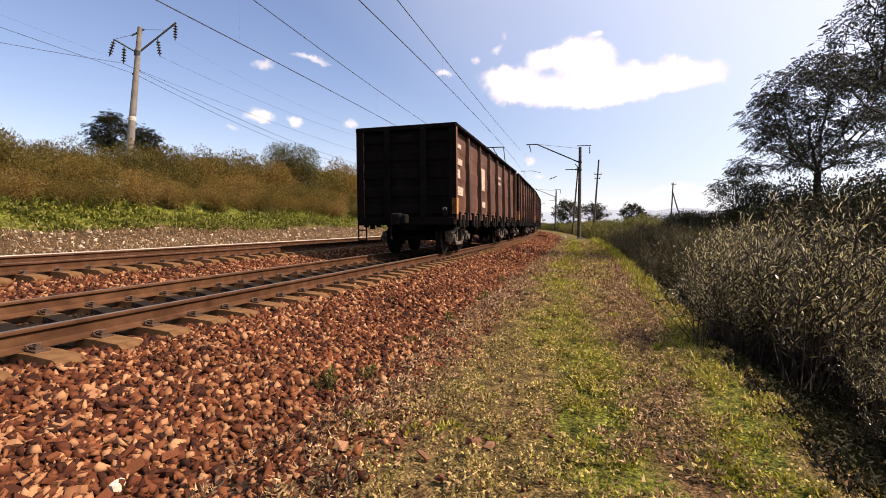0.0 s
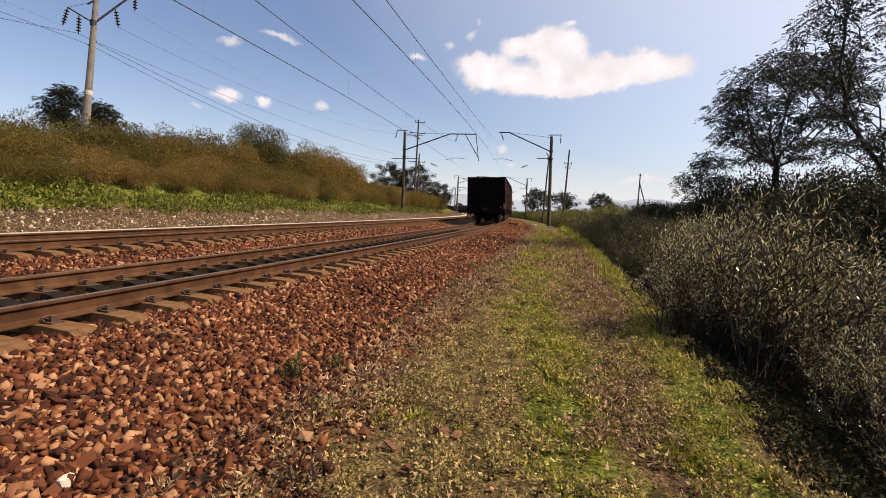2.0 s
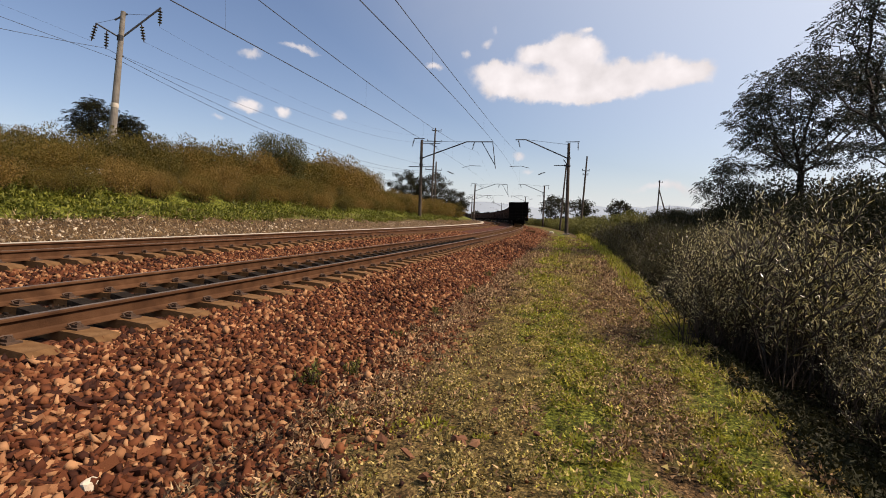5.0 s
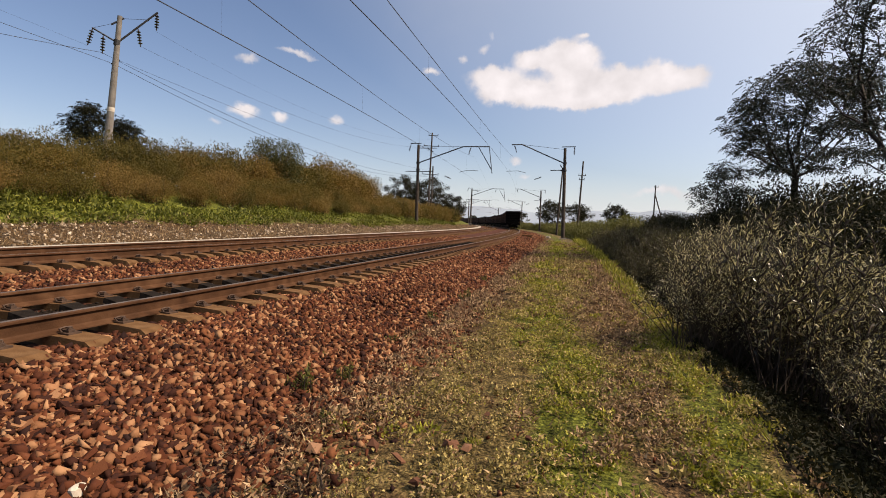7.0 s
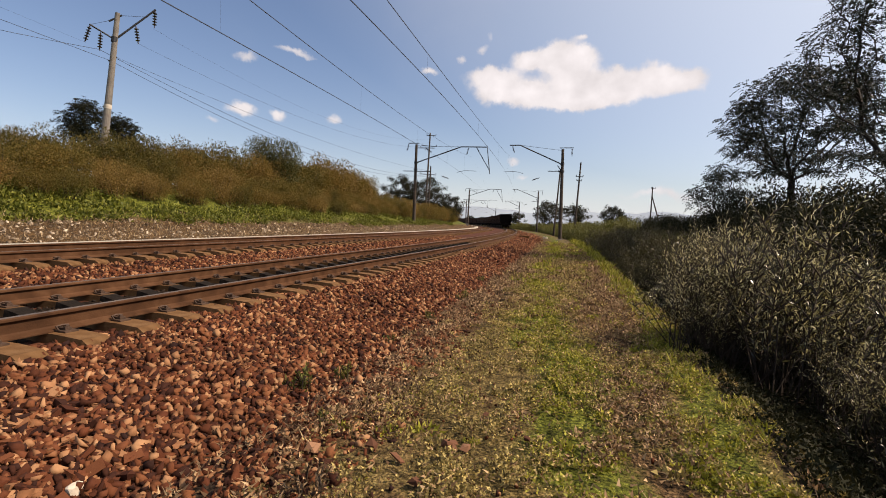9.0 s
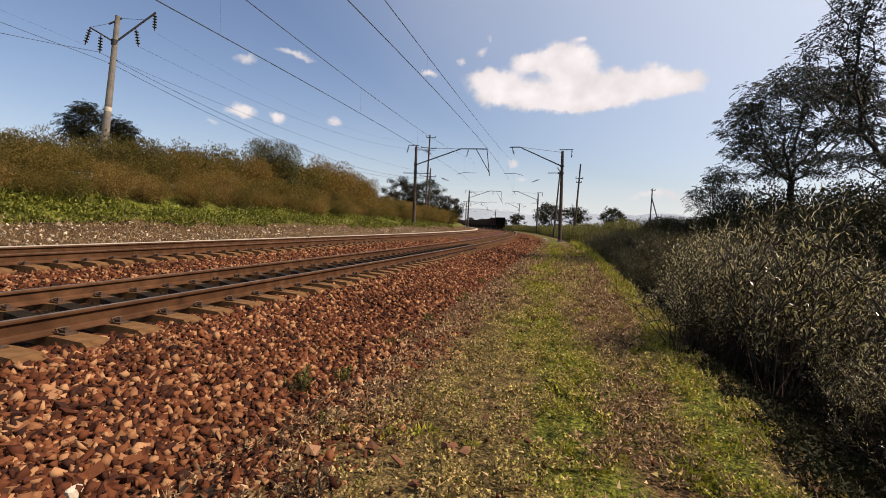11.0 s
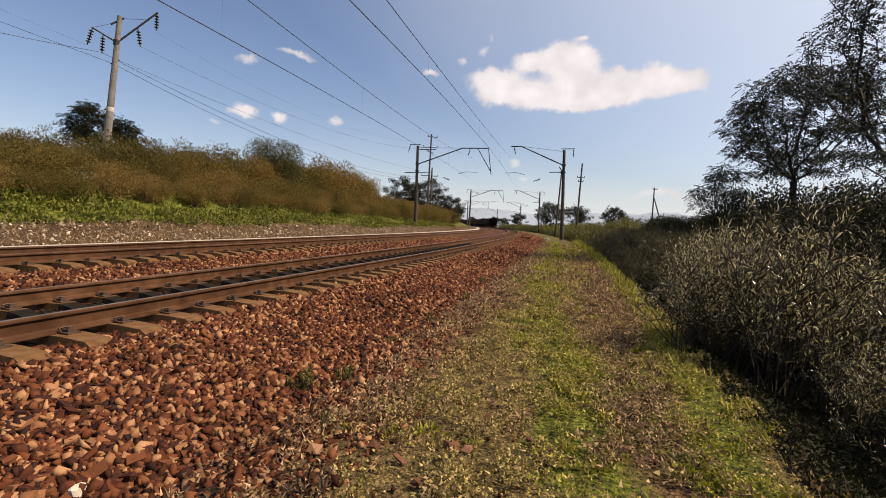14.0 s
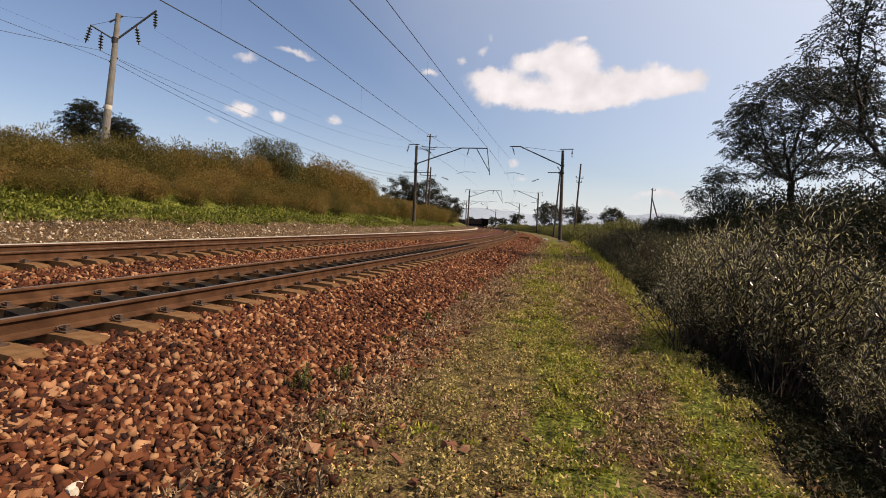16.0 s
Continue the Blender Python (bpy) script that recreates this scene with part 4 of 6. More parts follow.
def train_s(t):
    """Where the last wagon's end wall is along the track at t seconds."""
    return S_END + SPEED * t + EASE * t * t


wagons = [build_wagon()]
for _ in range(21):
    wagons.append(copy_thing(wagons[0], pose(0, 0, 0)))
tagged(wagons[0], "last open-top steel wagon, shade-black painted end and dusty brown sides")
part("tail_disc", turned([(0.09, 0), (0.09, 0.02)], 12), M_UNDER, wagons[0], m=pose(1.2, -HALF_L - 0.06, 1.2, 90))

# ---------------------------------------------------------------- masts, poles and wires


def insulator_mesh(sheds=5, length=0.9, r=0.1):
    prof = [(0.02, 0.0)]
    for i in range(sheds):
        z = -0.12 - i * (length - 0.2) / sheds
        prof += [(0.03, z), (r, z - 0.04), (r * 0.9, z - 0.06), (0.03, z - 0.07)]
    prof.append((0.02, -length))
    bm = turned(prof, 9)
    me = bpy.data.meshes.new("insulator")
    bm.to_mesh(me)
    bm.free()
    me.materials.append(M_INSUL)
    return me


INSUL = insulator_mesh()


def build_mast(height, rise, reach, elbow, long_arm, label, m, material, drop=1.65):
    """Catenary mast; its local +x points across the track that it serves."""
    t = thing("catenary_mast", label, "catenary mast", m, "catenary masts")
    part("pole", tube((0, 0, -0.3), (0, 0, height), 0.21, 0.15, 12), material, t)
    part("foundation", box(-0.35, 0.35, -0.35, 0.35, -0.3, 0.12, 0.04), M_POLE, t)
    root = height - drop
    bm = bmesh.new()
    add_tube(bm, (0.1, 0, root), (elbow, 0, root + rise), 0.07, n=6)
    add_tube(bm, (elbow, 0, root + rise), (reach, 0, root + rise), 0.065, n=6)
    part("bracket_arm", bm, M_IRON, t)
    part("tie_rod", tube((0.05, 0, height - 0.15), (elbow, 0, root + rise), 0.018, n=5), M_IRON, t)
    if long_arm:
        bm = bmesh.new()
        add_tube(bm, (reach, 0, root + rise), (reach + 0.42, 0, root - 1.15), 0.05, n=6)
        add_tube(bm, (reach - 1.25, 0, root + rise), (reach + 0.36, 0, root - 0.75), 0.05, n=6)
        part("drop_frame", bm, M_IRON, t)
        hang = elbow + 0.9
        part("crossarm", box(-0.95, 0.35, -0.05, 0.05, height + 0.12, height + 0.2, 0.01), M_IRON, t)
        part("insulator", INSUL, parent=t, m=pose(-0.9, 0, height + 0.12, 0, 14))
        part("crossarm", box(-1.5, 1.9, -0.05, 0.05, root - 1.05, root - 0.97, 0.01), M_IRON, t)
        part("crossarm", box(0, 2.2, -0.04, 0.04, height - 0.42, height - 0.35, 0.01), M_IRON, t)
        part("insulator", INSUL, parent=t, m=pose(1.1, 0, height - 0.4, 0, -60))
    else:
        hang = elbow + 0.85
        part("crossarm", box(-1.15, 0.35, -0.05, 0.05, height + 0.1, height + 0.18, 0.01), M_IRON, t)
        part("insulator", INSUL, parent=t, m=pose(-1.0, 0, height + 0.1))
        part("crossarm", box(0.0, 1.55, -0.05, 0.05, root - 0.82, root - 0.74, 0.01), M_IRON, t)
        part("insulator", INSUL, parent=t, m=pose(0.55, 0, root - 0.1, 0, 35))
    part("insulator", INSUL, parent=t, m=pose(hang, 0, root + rise - 0.04, 0, 16))
    # steady arm that holds the contact wire
    bm = path_tube([(hang - 1.3, 0, root - 1.05), (hang - 0.4, 0, root - 0.82), (hang + 0.9, 0, root - 0.86)], 0.025, 5)
    part("steady_arm", bm, M_IRON, t)
    part("insulator", INSUL, parent=t, m=pose(hang - 3.1, 0, root - 1.5, 0, -70))
    part("cable_clamp", tube((0, 0, root - 0.1), (0, 0, root + 0.1), 0.22, n=10), M_IRON, t)
    part("cable_clamp", tube((0, 0, root - 0.9), (0, 0, root - 0.72), 0.23, n=10), M_IRON, t)
    return t


def mast_pose(x, y, z, turn, lean=0.0):
    s, _ = to_track([x], [y])
    th = math.degrees(float(np.interp(s[0], S, _th)))
    return pose(x, y, z, 0, 0, th + turn) @ pose(0, 0, 0, 0, lean)


RIGHT = "dark weathered concrete catenary mast with a bracket arm over the track"
LEFT = "concrete catenary mast with long bracket arm below the bank"
build_mast(10.1, 2.12, 5.85, 4.7, False, RIGHT, mast_pose(-2.6, 55.94, 0.0, 180, 1.0), M_POLE_DARK)
build_mast(9.6, 1.9, 8.35, 5.35, True, LEFT, mast_pose(-19.53, 54.56, 0.9, 0, 0.0), M_POLE_DARK, 2.1)
build_mast(9.8, 1.9, 6.2, 4.9, False, RIGHT, mast_pose(-11.15, 119.48, 0.0, 180), M_POLE_DARK)
build_mast(8.8, 1.9, 7.9, 5.1, True, LEFT, mast_pose(-28.2, 118.7, 1.2, 0, 1.0), M_POLE_DARK)
build_mast(9.9, 1.9, 5.6, 4.5, False, RIGHT, mast_pose(-24.3, 186.4, 0.3, 180), M_POLE_DARK)
build_mast(9.0, 1.9, 7.9, 5.1, True, LEFT, mast_pose(-44.5, 184.0, 1.2, 0), M_POLE_DARK)
build_mast(9.5, 1.9, 5.6, 4.5, False, RIGHT, mast_pose(-45.0, 252.0, 0.4, 180), M_POLE_DARK)


def hung(a, b, sag, n=24):
    a, b = Vector(a), Vector(b)
    out = []
    for i in range(n + 1):
        f = i / n
        p = a.lerp(b, f)
        p.z -= 4 * sag * f * (1 - f)
        out.append(p)
    return out


def build_catenary(u0, first, sag, label):
    """Contact wire, messenger wire and droppers of one track."""
    t = thing("catenary_wires", label, "overhead wires")
    spans = [(first, 56.2), (56.2, 121.0), (121.0, 190.0), (190.0, 256.0)]
    for k, (a, b) in enumerate(spans):
        contact, messenger = [], []
        thick = [0.017 - 0.011 * i / 24 for i in range(25)] if k == 0 else 0.003
        for f in np.linspace(0, 1, 25):
            s = a + (b - a) * f
            x, y, _ = on_track(s, u0)
            contact.append((x, y, 6.55))
            messenger.append((x, y, 9.2 - sag * 4 * f * (1 - f)))
        part("contact_wire", path_tube(contact, thick, 5), M_WIRE, t)
        part("messenger_wire", path_tube(messenger, thick, 5), M_WIRE, t)
    a, b = spans[0]
    for f in np.linspace(0.1, 0.9, 6):
        s = a + (b - a) * f
        x, y, _ = on_track(s, u0)
        part("dropper", tube((x, y, 6.55), (x, y, 9.2 - sag * 4 * f * (1 - f)), 0.0025, n=4), M_WIRE, t)


build_catenary(0.0, -12.0, 1.82, "contact and messenger wires over the near track")
build_catenary(SECOND, -4.0, 1.5, "contact and messenger wires over the second track")


def build_feeder_pole():
    """Power-line pole on the bank: it leans a little, with two raked arms and hanging insulators."""
    x, y, lean, turn = -26.44, 21.35, 4.9, 47.0   # where the axis stands at 5.38 m
    g = gz(x, y) - 0.1
    c, sn = math.cos(radians(lean)), math.sin(radians(lean))
    u0 = (g - 5.38) * sn / c
    m = pose(x + u0 * math.cos(radians(turn)), y + u0 * math.sin(radians(turn)), g, 0, 0, turn) @ pose(0, 0, 0, 0, lean)
    t = thing("power_pole", "leaning pale concrete power pole with iron arms on the bank", "power pole", m)

    def at(u, z):
        """Along the arms and up, into the leaning pole's own space."""
        du, dz = u - u0, z - g
        return (du * c - dz * sn, 0, du * sn + dz * c)

    h = at(0.62, 12.6)[2]
    part("pole", tube((0, 0, -0.4), (0, 0, h), 0.23, 0.125, 14), M_POLE, t)
    part("band", tube(at(0.15, 7.18), at(0.17, 7.42), 0.195, n=14), M_CONCRETE, t, "pale painted band")
    part("arm", tube(at(0.47, 11.08), at(2.47, 13.25), 0.055, n=6), M_IRON, t)
    part("arm", tube(at(0.45, 11.12), at(-0.68, 11.68), 0.045, n=6), M_IRON, t)
    part("arm", tube(at(0.20, 12.05), at(0.82, 12.53), 0.05, n=6), M_IRON, t)
    part("stay", tube(at(0.75, 12.5), at(2.0, 12.72), 0.012, n=5), M_IRON, t)
    part("stay", tube(at(0.25, 12.1), at(-0.6, 11.7), 0.010, n=5), M_IRON, t)
    part("clamp", tube(at(0.45, 10.95), at(0.48, 11.25), 0.165, n=12), M_IRON, t)
    part("bracket", tube(at(0.18, 9.85), at(0.60, 10.15), 0.035, n=6), M_IRON, t)
    for u, z, tilt in ((2.44, 13.2, 2), (1.49, 12.1, -7), (-0.17, 11.36, 3), (-0.65, 11.65, 14)):
        part("insulator", INSUL, parent=t, m=pose(*at(u, z), 0, tilt - lean) @ Matrix.Diagonal((1.25, 1.25, 1.12, 1)))
    return t


def build_line_pole(x, y, z, h, arms, label, lean=0.0, turn=0.0, r=0.13, brace=None):
    t = thing("line_pole", label, "line pole", pose(x, y, z, 0, 0, turn) @ pose(0, 0, 0, 0, lean), "line poles")
    part("pole", tube((0, 0, -0.4), (0, 0, h), r * 1.2, r * 0.8, 10), M_POLE_DARK, t)
    for az, a, b in arms:
        part("crossarm", box(a, b, -0.05, 0.05, az - 0.05, az + 0.05, 0.01), M_IRON, t)
        for ax in (a + 0.06, b - 0.06):
            part("pin_insulator", turned([(0.02, 0.0), (0.02, 0.1), (0.06, 0.12), (0.06, 0.2), (0.02, 0.24)], 8), M_INSUL, t, m=pose(ax, 0, az + 0.03))
    if brace:
        part("brace_pole", tube((brace, 0, -0.4), (0, 0, h * 0.82), r, r * 0.8, 8), M_POLE_DARK, t)
    return t


build_feeder_pole()
build_line_pole(-23.6, 71.0, 2.8, 12.2, [(11.8, -0.55, 0.95), (10.2, -1.2, 1.1), (5.9, -1.2, 1.3)], "tall dark line pole with crossarms on the bank", 1.5, 20)
build_line_pole(-23.3, 71.6, 2.8, 7.2, [], "short dark companion pole on the bank", 1.0)
build_line_pole(-1.5, 75.0, 0.0, 11.1, [(9.0, -0.55, 0.55), (8.4, -0.4, 0.4)], "slim dark line pole behind the hedge", 2.4)
build_line_pole(-4.75, 79.9, 0.0, 10.6, [(10.2, -0.3, 0.3)], "slim dark leaning pole behind the mast", 3.0)
build_line_pole(12.9, 109.2, 0.0, 10.5, [(10.1, -0.3, 0.6)], "far braced line pole above the bushes", 1.0, 0, 0.14, brace=2.9)


def build_line_wires():
    t = thing("power_line", "dark sagging power-line wires beside the railway", "overhead wires")
    # from the leaning pole on to the tall pole down the line
    for a, end, sag, r in (((-26.61, 21.17, 10.41), (-24.05, 71.0, 8.5), 1.76, 0.013), ((-26.2, 21.61, 9.87), (-23.7, 71.0, 8.4), 2.0, 0.013),
                           ((-26.07, 21.75, 10.13), (-23.0, 71.2, 9.2), 0.85, 0.009), ((-25.36, 22.5, 11.13), (-23.2, 71.2, 12.8), 1.61, 0.007),
                           ((-24.83, 23.08, 12.14), (-23.6, 71.0, 14.0), 1.9, 0.004)):
        part("wire", path_tube(hung(a, end, sag), r, 5), M_WIRE, t)
    # back towards the pole before it
    for a, end, sag, r in (((-26.61, 21.17, 10.41), (-29.0, -28.0, 10.4), 2.06, 0.012), ((-26.2, 21.61, 9.87), (-29.0, -28.0, 11.97), 0.0, 0.012),
                           ((-27.06, 20.69, 10.67), (-29.6, -28.0, 12.2), -0.4, 0.004)):
        part("wire", path_tube(hung(a, end, sag), r, 5), M_WIRE, t)


build_line_wires()

# ---------------------------------------------------------------- plants


def leaf_quads(P, D, length, width, rng, lift=0.15):
    """Folded rhombic leaves at P that point along D."""
    n = len(P)
    D = D / np.maximum(np.linalg.norm(D, axis=1), 1e-6)[:, None]
    R = rng.normal(size=(n, 3))
    side = np.cross(D, R)
    side /= np.maximum(np.linalg.norm(side, axis=1), 1e-6)[:, None]
    up = np.cross(side, D)
    L, W = np.asarray(length).reshape(-1, 1), np.asarray(width).reshape(-1, 1)
    mid = P + D * L * 0.45 + up * L * lift
    V = np.stack([P, mid - side * W, P + D * L, mid + side * W], 1)
    return V


def tri_leaves(V):
    """The same leaves as slim triangles, for plants seen from afar."""
    a, b, tip, c = V[:, 0], V[:, 1], V[:, 2], V[:, 3]
    return np.stack([a * 0.7 + b * 0.3 + (b - c) * 0.3, a * 0.7 + c * 0.3 + (c - b) * 0.3, tip], 1)


def tris_mesh(name, V, material):
    n = len(V)
    return np_mesh(name, V.reshape(-1, 3), np.arange(3 * n).reshape(n, 3), material)


def quads_mesh(name, V, material):
    n = len(V)
    return np_mesh(name, V.reshape(-1, 3), np.arange(4 * n).reshape(n, 4), material)


def unit(n, rng):
    v = rng.normal(size=(n, 3))
    return v / np.linalg.norm(v, axis=1)[:, None]


def stems_mesh(name, paths, r, material):
    bm = bmesh.new()
    for p in paths:
        add_path(bm, p, [r * (1 - 0.75 * i / (len(p) - 1)) for i in range(len(p))], 4)
    me = bpy.data.meshes.new(name)
    bm.to_mesh(me)
    bm.free()
    me.materials.append(material)
    return me


def bush_meshes(seed, stems, height, spread, leaves, length, width, material, low=0.12):
    """A shrub of many leaning stems with leaves all the way up; returns stem mesh and leaf mesh."""
    rng = np.random.default_rng(seed)
    paths, Ps, Ds = [], [], []
    per = leaves // stems
    for k in range(stems):
        a = rng.uniform(0, 6.283)
        lean = rng.uniform(0.05, 1.0) * spread
        h = height * rng.uniform(0.62, 1.05) * (1 - 0.3 * (lean / spread) ** 2)
        base = np.array([rng.normal(0, spread * 0.25), rng.normal(0, spread * 0.25), 0])
        tip = base + np.array([math.cos(a) * lean, math.sin(a) * lean, h])
        bend = rng.normal(0, 0.09, 3)
        pts = [base + (tip - base) * f + bend * math.sin(3.14 * f) * height for f in np.linspace(0, 1, 6)]
        paths.append(pts)
        f = low + (1 - low) * rng.random(per) ** 0.8
        arr = np.array(pts)
        idx = np.minimum((f * 5).astype(int), 4)
        w = (f * 5 - idx)[:, None]
        P = arr[idx] * (1 - w) + arr[idx + 1] * w
        d = (arr[idx + 1] - arr[idx])
        d /= np.linalg.norm(d, axis=1)[:, None]
        off = unit(per, rng)
        twig = rng.uniform(0.0, 0.24, (per, 1)) * (1.1 - f[:, None]) * spread
        P = P + off * twig
        D = d * 0.75 + off * 0.9 + np.array([0, 0, 0.2])
        Ps.append(P), Ds.append(D)
    P, D = np.concatenate(Ps), np.concatenate(Ds)
    P[:, 2] = np.maximum(P[:, 2], 0.03)
    n = len(P)
    V = leaf_quads(P, D, rng.uniform(0.7, 1.25, n) * length, rng.uniform(0.8, 1.2, n) * width, rng)
    return stems_mesh("stems", paths, 0.014, M_STEM), quads_mesh("leaves", V, material)


def willow_meshes(seed, stems, height, spread, material, bare=0.42, leaf=0.088, pitch=0.037):
    """A willow of upright whips with side shoots; narrow leaves stand off each shoot in turn, pointing along it."""
    rng = np.random.default_rng(seed)
    paths, Ps, Ds, Ls = [], [], [], []

    def clothe(pts, first, size):
        arr = np.array(pts)
        seg = np.linalg.norm(np.diff(arr, axis=0), axis=1)
        run = np.concatenate([[0], np.cumsum(seg)])
        d = np.arange(first * run[-1], run[-1], pitch) + rng.uniform(-0.01, 0.01)
        n = len(d)
        P = np.stack([np.interp(d, run, arr[:, k]) for k in range(3)], -1)
        k = np.clip(np.searchsorted(run, d) - 1, 0, len(seg) - 1)
        A = np.diff(arr, axis=0)[k] / seg[k][:, None]
        turn = np.arange(n) * 2.4 + rng.uniform(0, 6.28) + rng.normal(0, 0.4, n)
        R = np.cross(A, np.array([0.31, 0.2, 0.93]) + 0 * A)
        R /= np.maximum(np.linalg.norm(R, axis=1), 1e-4)[:, None]
        B = np.cross(A, R)
        O = R * np.cos(turn)[:, None] + B * np.sin(turn)[:, None]
        Ps.append(P)
        Ds.append(A * rng.uniform(0.7, 1.3, (n, 1)) + O * rng.uniform(0.5, 0.9, (n, 1)))
        Ls.append(size * rng.uniform(0.7, 1.2, n) * np.clip(1.25 - 0.6 * d / run[-1], 0.6, 1))

    for _ in range(stems):
        a, lean = rng.uniform(0, 6.283), spread * rng.uniform(0.05, 1.0)
        h = height * rng.uniform(0.5, 1.08) * (1 - 0.35 * (lean / spread) ** 2)
        base = np.array([rng.normal(0, spread * 0.22), rng.normal(0, spread * 0.22), 0])
        tip = base + np.array([math.cos(a) * lean, math.sin(a) * lean, h])
        bend = rng.normal(0, 0.06, 3) * h
        pts = [base + (tip - base) * f + bend * math.sin(3.14 * f) + np.array([0, 0, 0.10 * h]) * math.sin(3.14 * f) * lean for f in np.linspace(0, 1, 7)]
        paths.append(pts)
        clothe(pts, bare, leaf)
        for _ in range(int(rng.integers(4, 8))):
            f = rng.uniform(0.4, 0.88)
            i = min(int(f * 6), 5)
            root = pts[i] + (pts[i + 1] - pts[i]) * (f * 6 - i)
            b, out = rng.uniform(0, 6.283), rng.uniform(0.16, 0.4) * (1.15 - 0.6 * f) * height / 1.9
            way = np.array([math.cos(b) * out, math.sin(b) * out, out * rng.uniform(0.2, 1.5)])
            shoot = [root, root + way * 0.5 + np.array([0, 0, 0.02]), root + way]
            paths.append(shoot)
            clothe(shoot, 0.1, leaf * 0.9)
    P, D, L = np.concatenate(Ps), np.concatenate(Ds), np.concatenate(Ls)
    P[:, 2] = np.maximum(P[:, 2], 0.03)
    V = leaf_quads(P, D, L, rng.uniform(0.075, 0.10, len(P)) * L, rng, lift=0.06)
    return stems_mesh("stems", paths, 0.009, M_STEM), quads_mesh("leaves", V, material)


def mound_meshes(seed, height, radius, leaves, length, width, material, lumps=7):
    """A rounded leafy mound of several overlapping lumps; leaves as slim triangles, denser towards the skin."""
    rng = np.random.default_rng(seed)
    C = [np.array([0, 0, height * 0.45])]
    R = [np.array([radius * 0.75, radius * 0.75, height * 0.5])]
    for _ in range(lumps):
        a, d = rng.uniform(0, 6.283), radius * rng.uniform(0.25, 0.7)
        h = height * rng.uniform(0.3, 0.72)
        r = radius * rng.uniform(0.3, 0.5)
        C.append(np.array([math.cos(a) * d, math.sin(a) * d, h]))
        R.append(np.array([r, r, min(h, height * rng.uniform(0.22, 0.34))]))
    C, R = np.array(C), np.array(R)
    k = rng.choice(len(C), leaves, p=np.prod(R, 1) ** 0.67 / np.sum(np.prod(R, 1) ** 0.67))
    d = unit(leaves, rng)
    P = C[k] + d * R[k] * (rng.random((leaves, 1)) ** 0.3) * rng.uniform(0.9, 1.08, (leaves, 1))
    P[:, 2] = np.abs(P[:, 2]) + 0.02
    D = d * 0.7 + unit(leaves, rng) * 0.8 + np.array([0, 0, 0.25])
    V = leaf_quads(P, D, rng.uniform(0.6, 1.4, leaves) * length, rng.uniform(0.7, 1.3, leaves) * width, rng)
    paths = []
    for c, r in zip(C, R):
        paths.append([np.array([c[0] * 0.3, c[1] * 0.3, 0]), c * np.array([0.7, 0.7, 0.5]), c, c + rng.normal(0, 0.15, 3) * radius + np.array([0, 0, r[2] * 0.6])])
    return stems_mesh("stalk", paths, 0.02, M_STEM), tris_mesh("foliage", tri_leaves(V), material)


def bush_thing(name, meshes, label, category, m, group):
    t = thing(name, label, category, m, group)
    part("stalk", meshes[0], parent=t, kind="stuff")
    part("foliage", meshes[1], parent=t, kind="stuff")
    return t


def place(name, variants, label, category, group, places):
    """Copies of bush variants at (x, y, scale)."""
    first = {}
    random.seed(len(places))
    for i, (x, y, sc) in enumerate(places):
        k = i % len(variants)
        m = pose(x, y, gz(x, y) - 0.03, 0, 0, random.uniform(0, 360)) @ Matrix.Diagonal((sc, sc, sc * random.uniform(0.92, 1.1), 1))
        if k not in first:
            first[k] = bush_thing(name, variants[k], label, category, m, group)
        else:
            c = copy_thing(first[k], pose(0, 0, 0))
            c.matrix_basis = m


def along(s0, s1, step, u, ju, sc0, sc1, jitter=0.5, swell=0.0):
    """Places and scales in a loose row beside the track."""
    random.seed(int(100 * s0 + 1000 * abs(u)))
    out = []
    s = s0
    while s < s1:
        x, y, _ = on_track(s + random.uniform(-jitter, jitter), u + random.uniform(-ju, ju))
        wave = 1 + swell * (math.sin(0.42 * s + 0.3 * u) + 0.6 * math.sin(1.05 * s))
        out.append((float(x), float(y), random.uniform(sc0, sc1) * wave))
        s += step
    return out


WILLOW = "narrow-leaved grey-green willow bush at the path's edge"
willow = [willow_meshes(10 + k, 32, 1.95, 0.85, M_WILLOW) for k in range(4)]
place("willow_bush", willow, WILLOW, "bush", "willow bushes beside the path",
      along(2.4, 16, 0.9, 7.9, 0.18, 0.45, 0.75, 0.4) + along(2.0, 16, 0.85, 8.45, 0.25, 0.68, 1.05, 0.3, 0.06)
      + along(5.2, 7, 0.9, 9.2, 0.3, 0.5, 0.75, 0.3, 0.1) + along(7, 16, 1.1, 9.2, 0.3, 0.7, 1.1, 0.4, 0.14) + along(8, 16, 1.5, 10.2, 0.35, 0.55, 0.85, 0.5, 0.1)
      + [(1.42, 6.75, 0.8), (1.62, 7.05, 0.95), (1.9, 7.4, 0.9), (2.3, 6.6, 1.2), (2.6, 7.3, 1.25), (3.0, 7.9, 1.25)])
willow_far = [willow_meshes(20 + k, 30, 1.95, 0.95, M_WILLOW_DULL, 0.05, 0.15, 0.062) for k in range(2)]
place("willow_bush", willow_far, WILLOW, "bush", "willow bushes beside the path",
      along(15.5, 44, 0.8, 7.5, 0.12, 0.55, 0.7, 0.3) + along(15, 44, 1.1, 8.5, 0.15, 0.9, 1.1, 0.3) + along(16, 44, 1.3, 9.8, 0.2, 1.0, 1.15)
      + along(22, 40, 1.7, 11.1, 0.3, 0.8, 1.0) + along(-9, 2, 1.6, 8.7, 0.3, 0.8, 1.0) + along(-9, 1, 1.8, 10.4, 0.3, 1.0, 1.15))
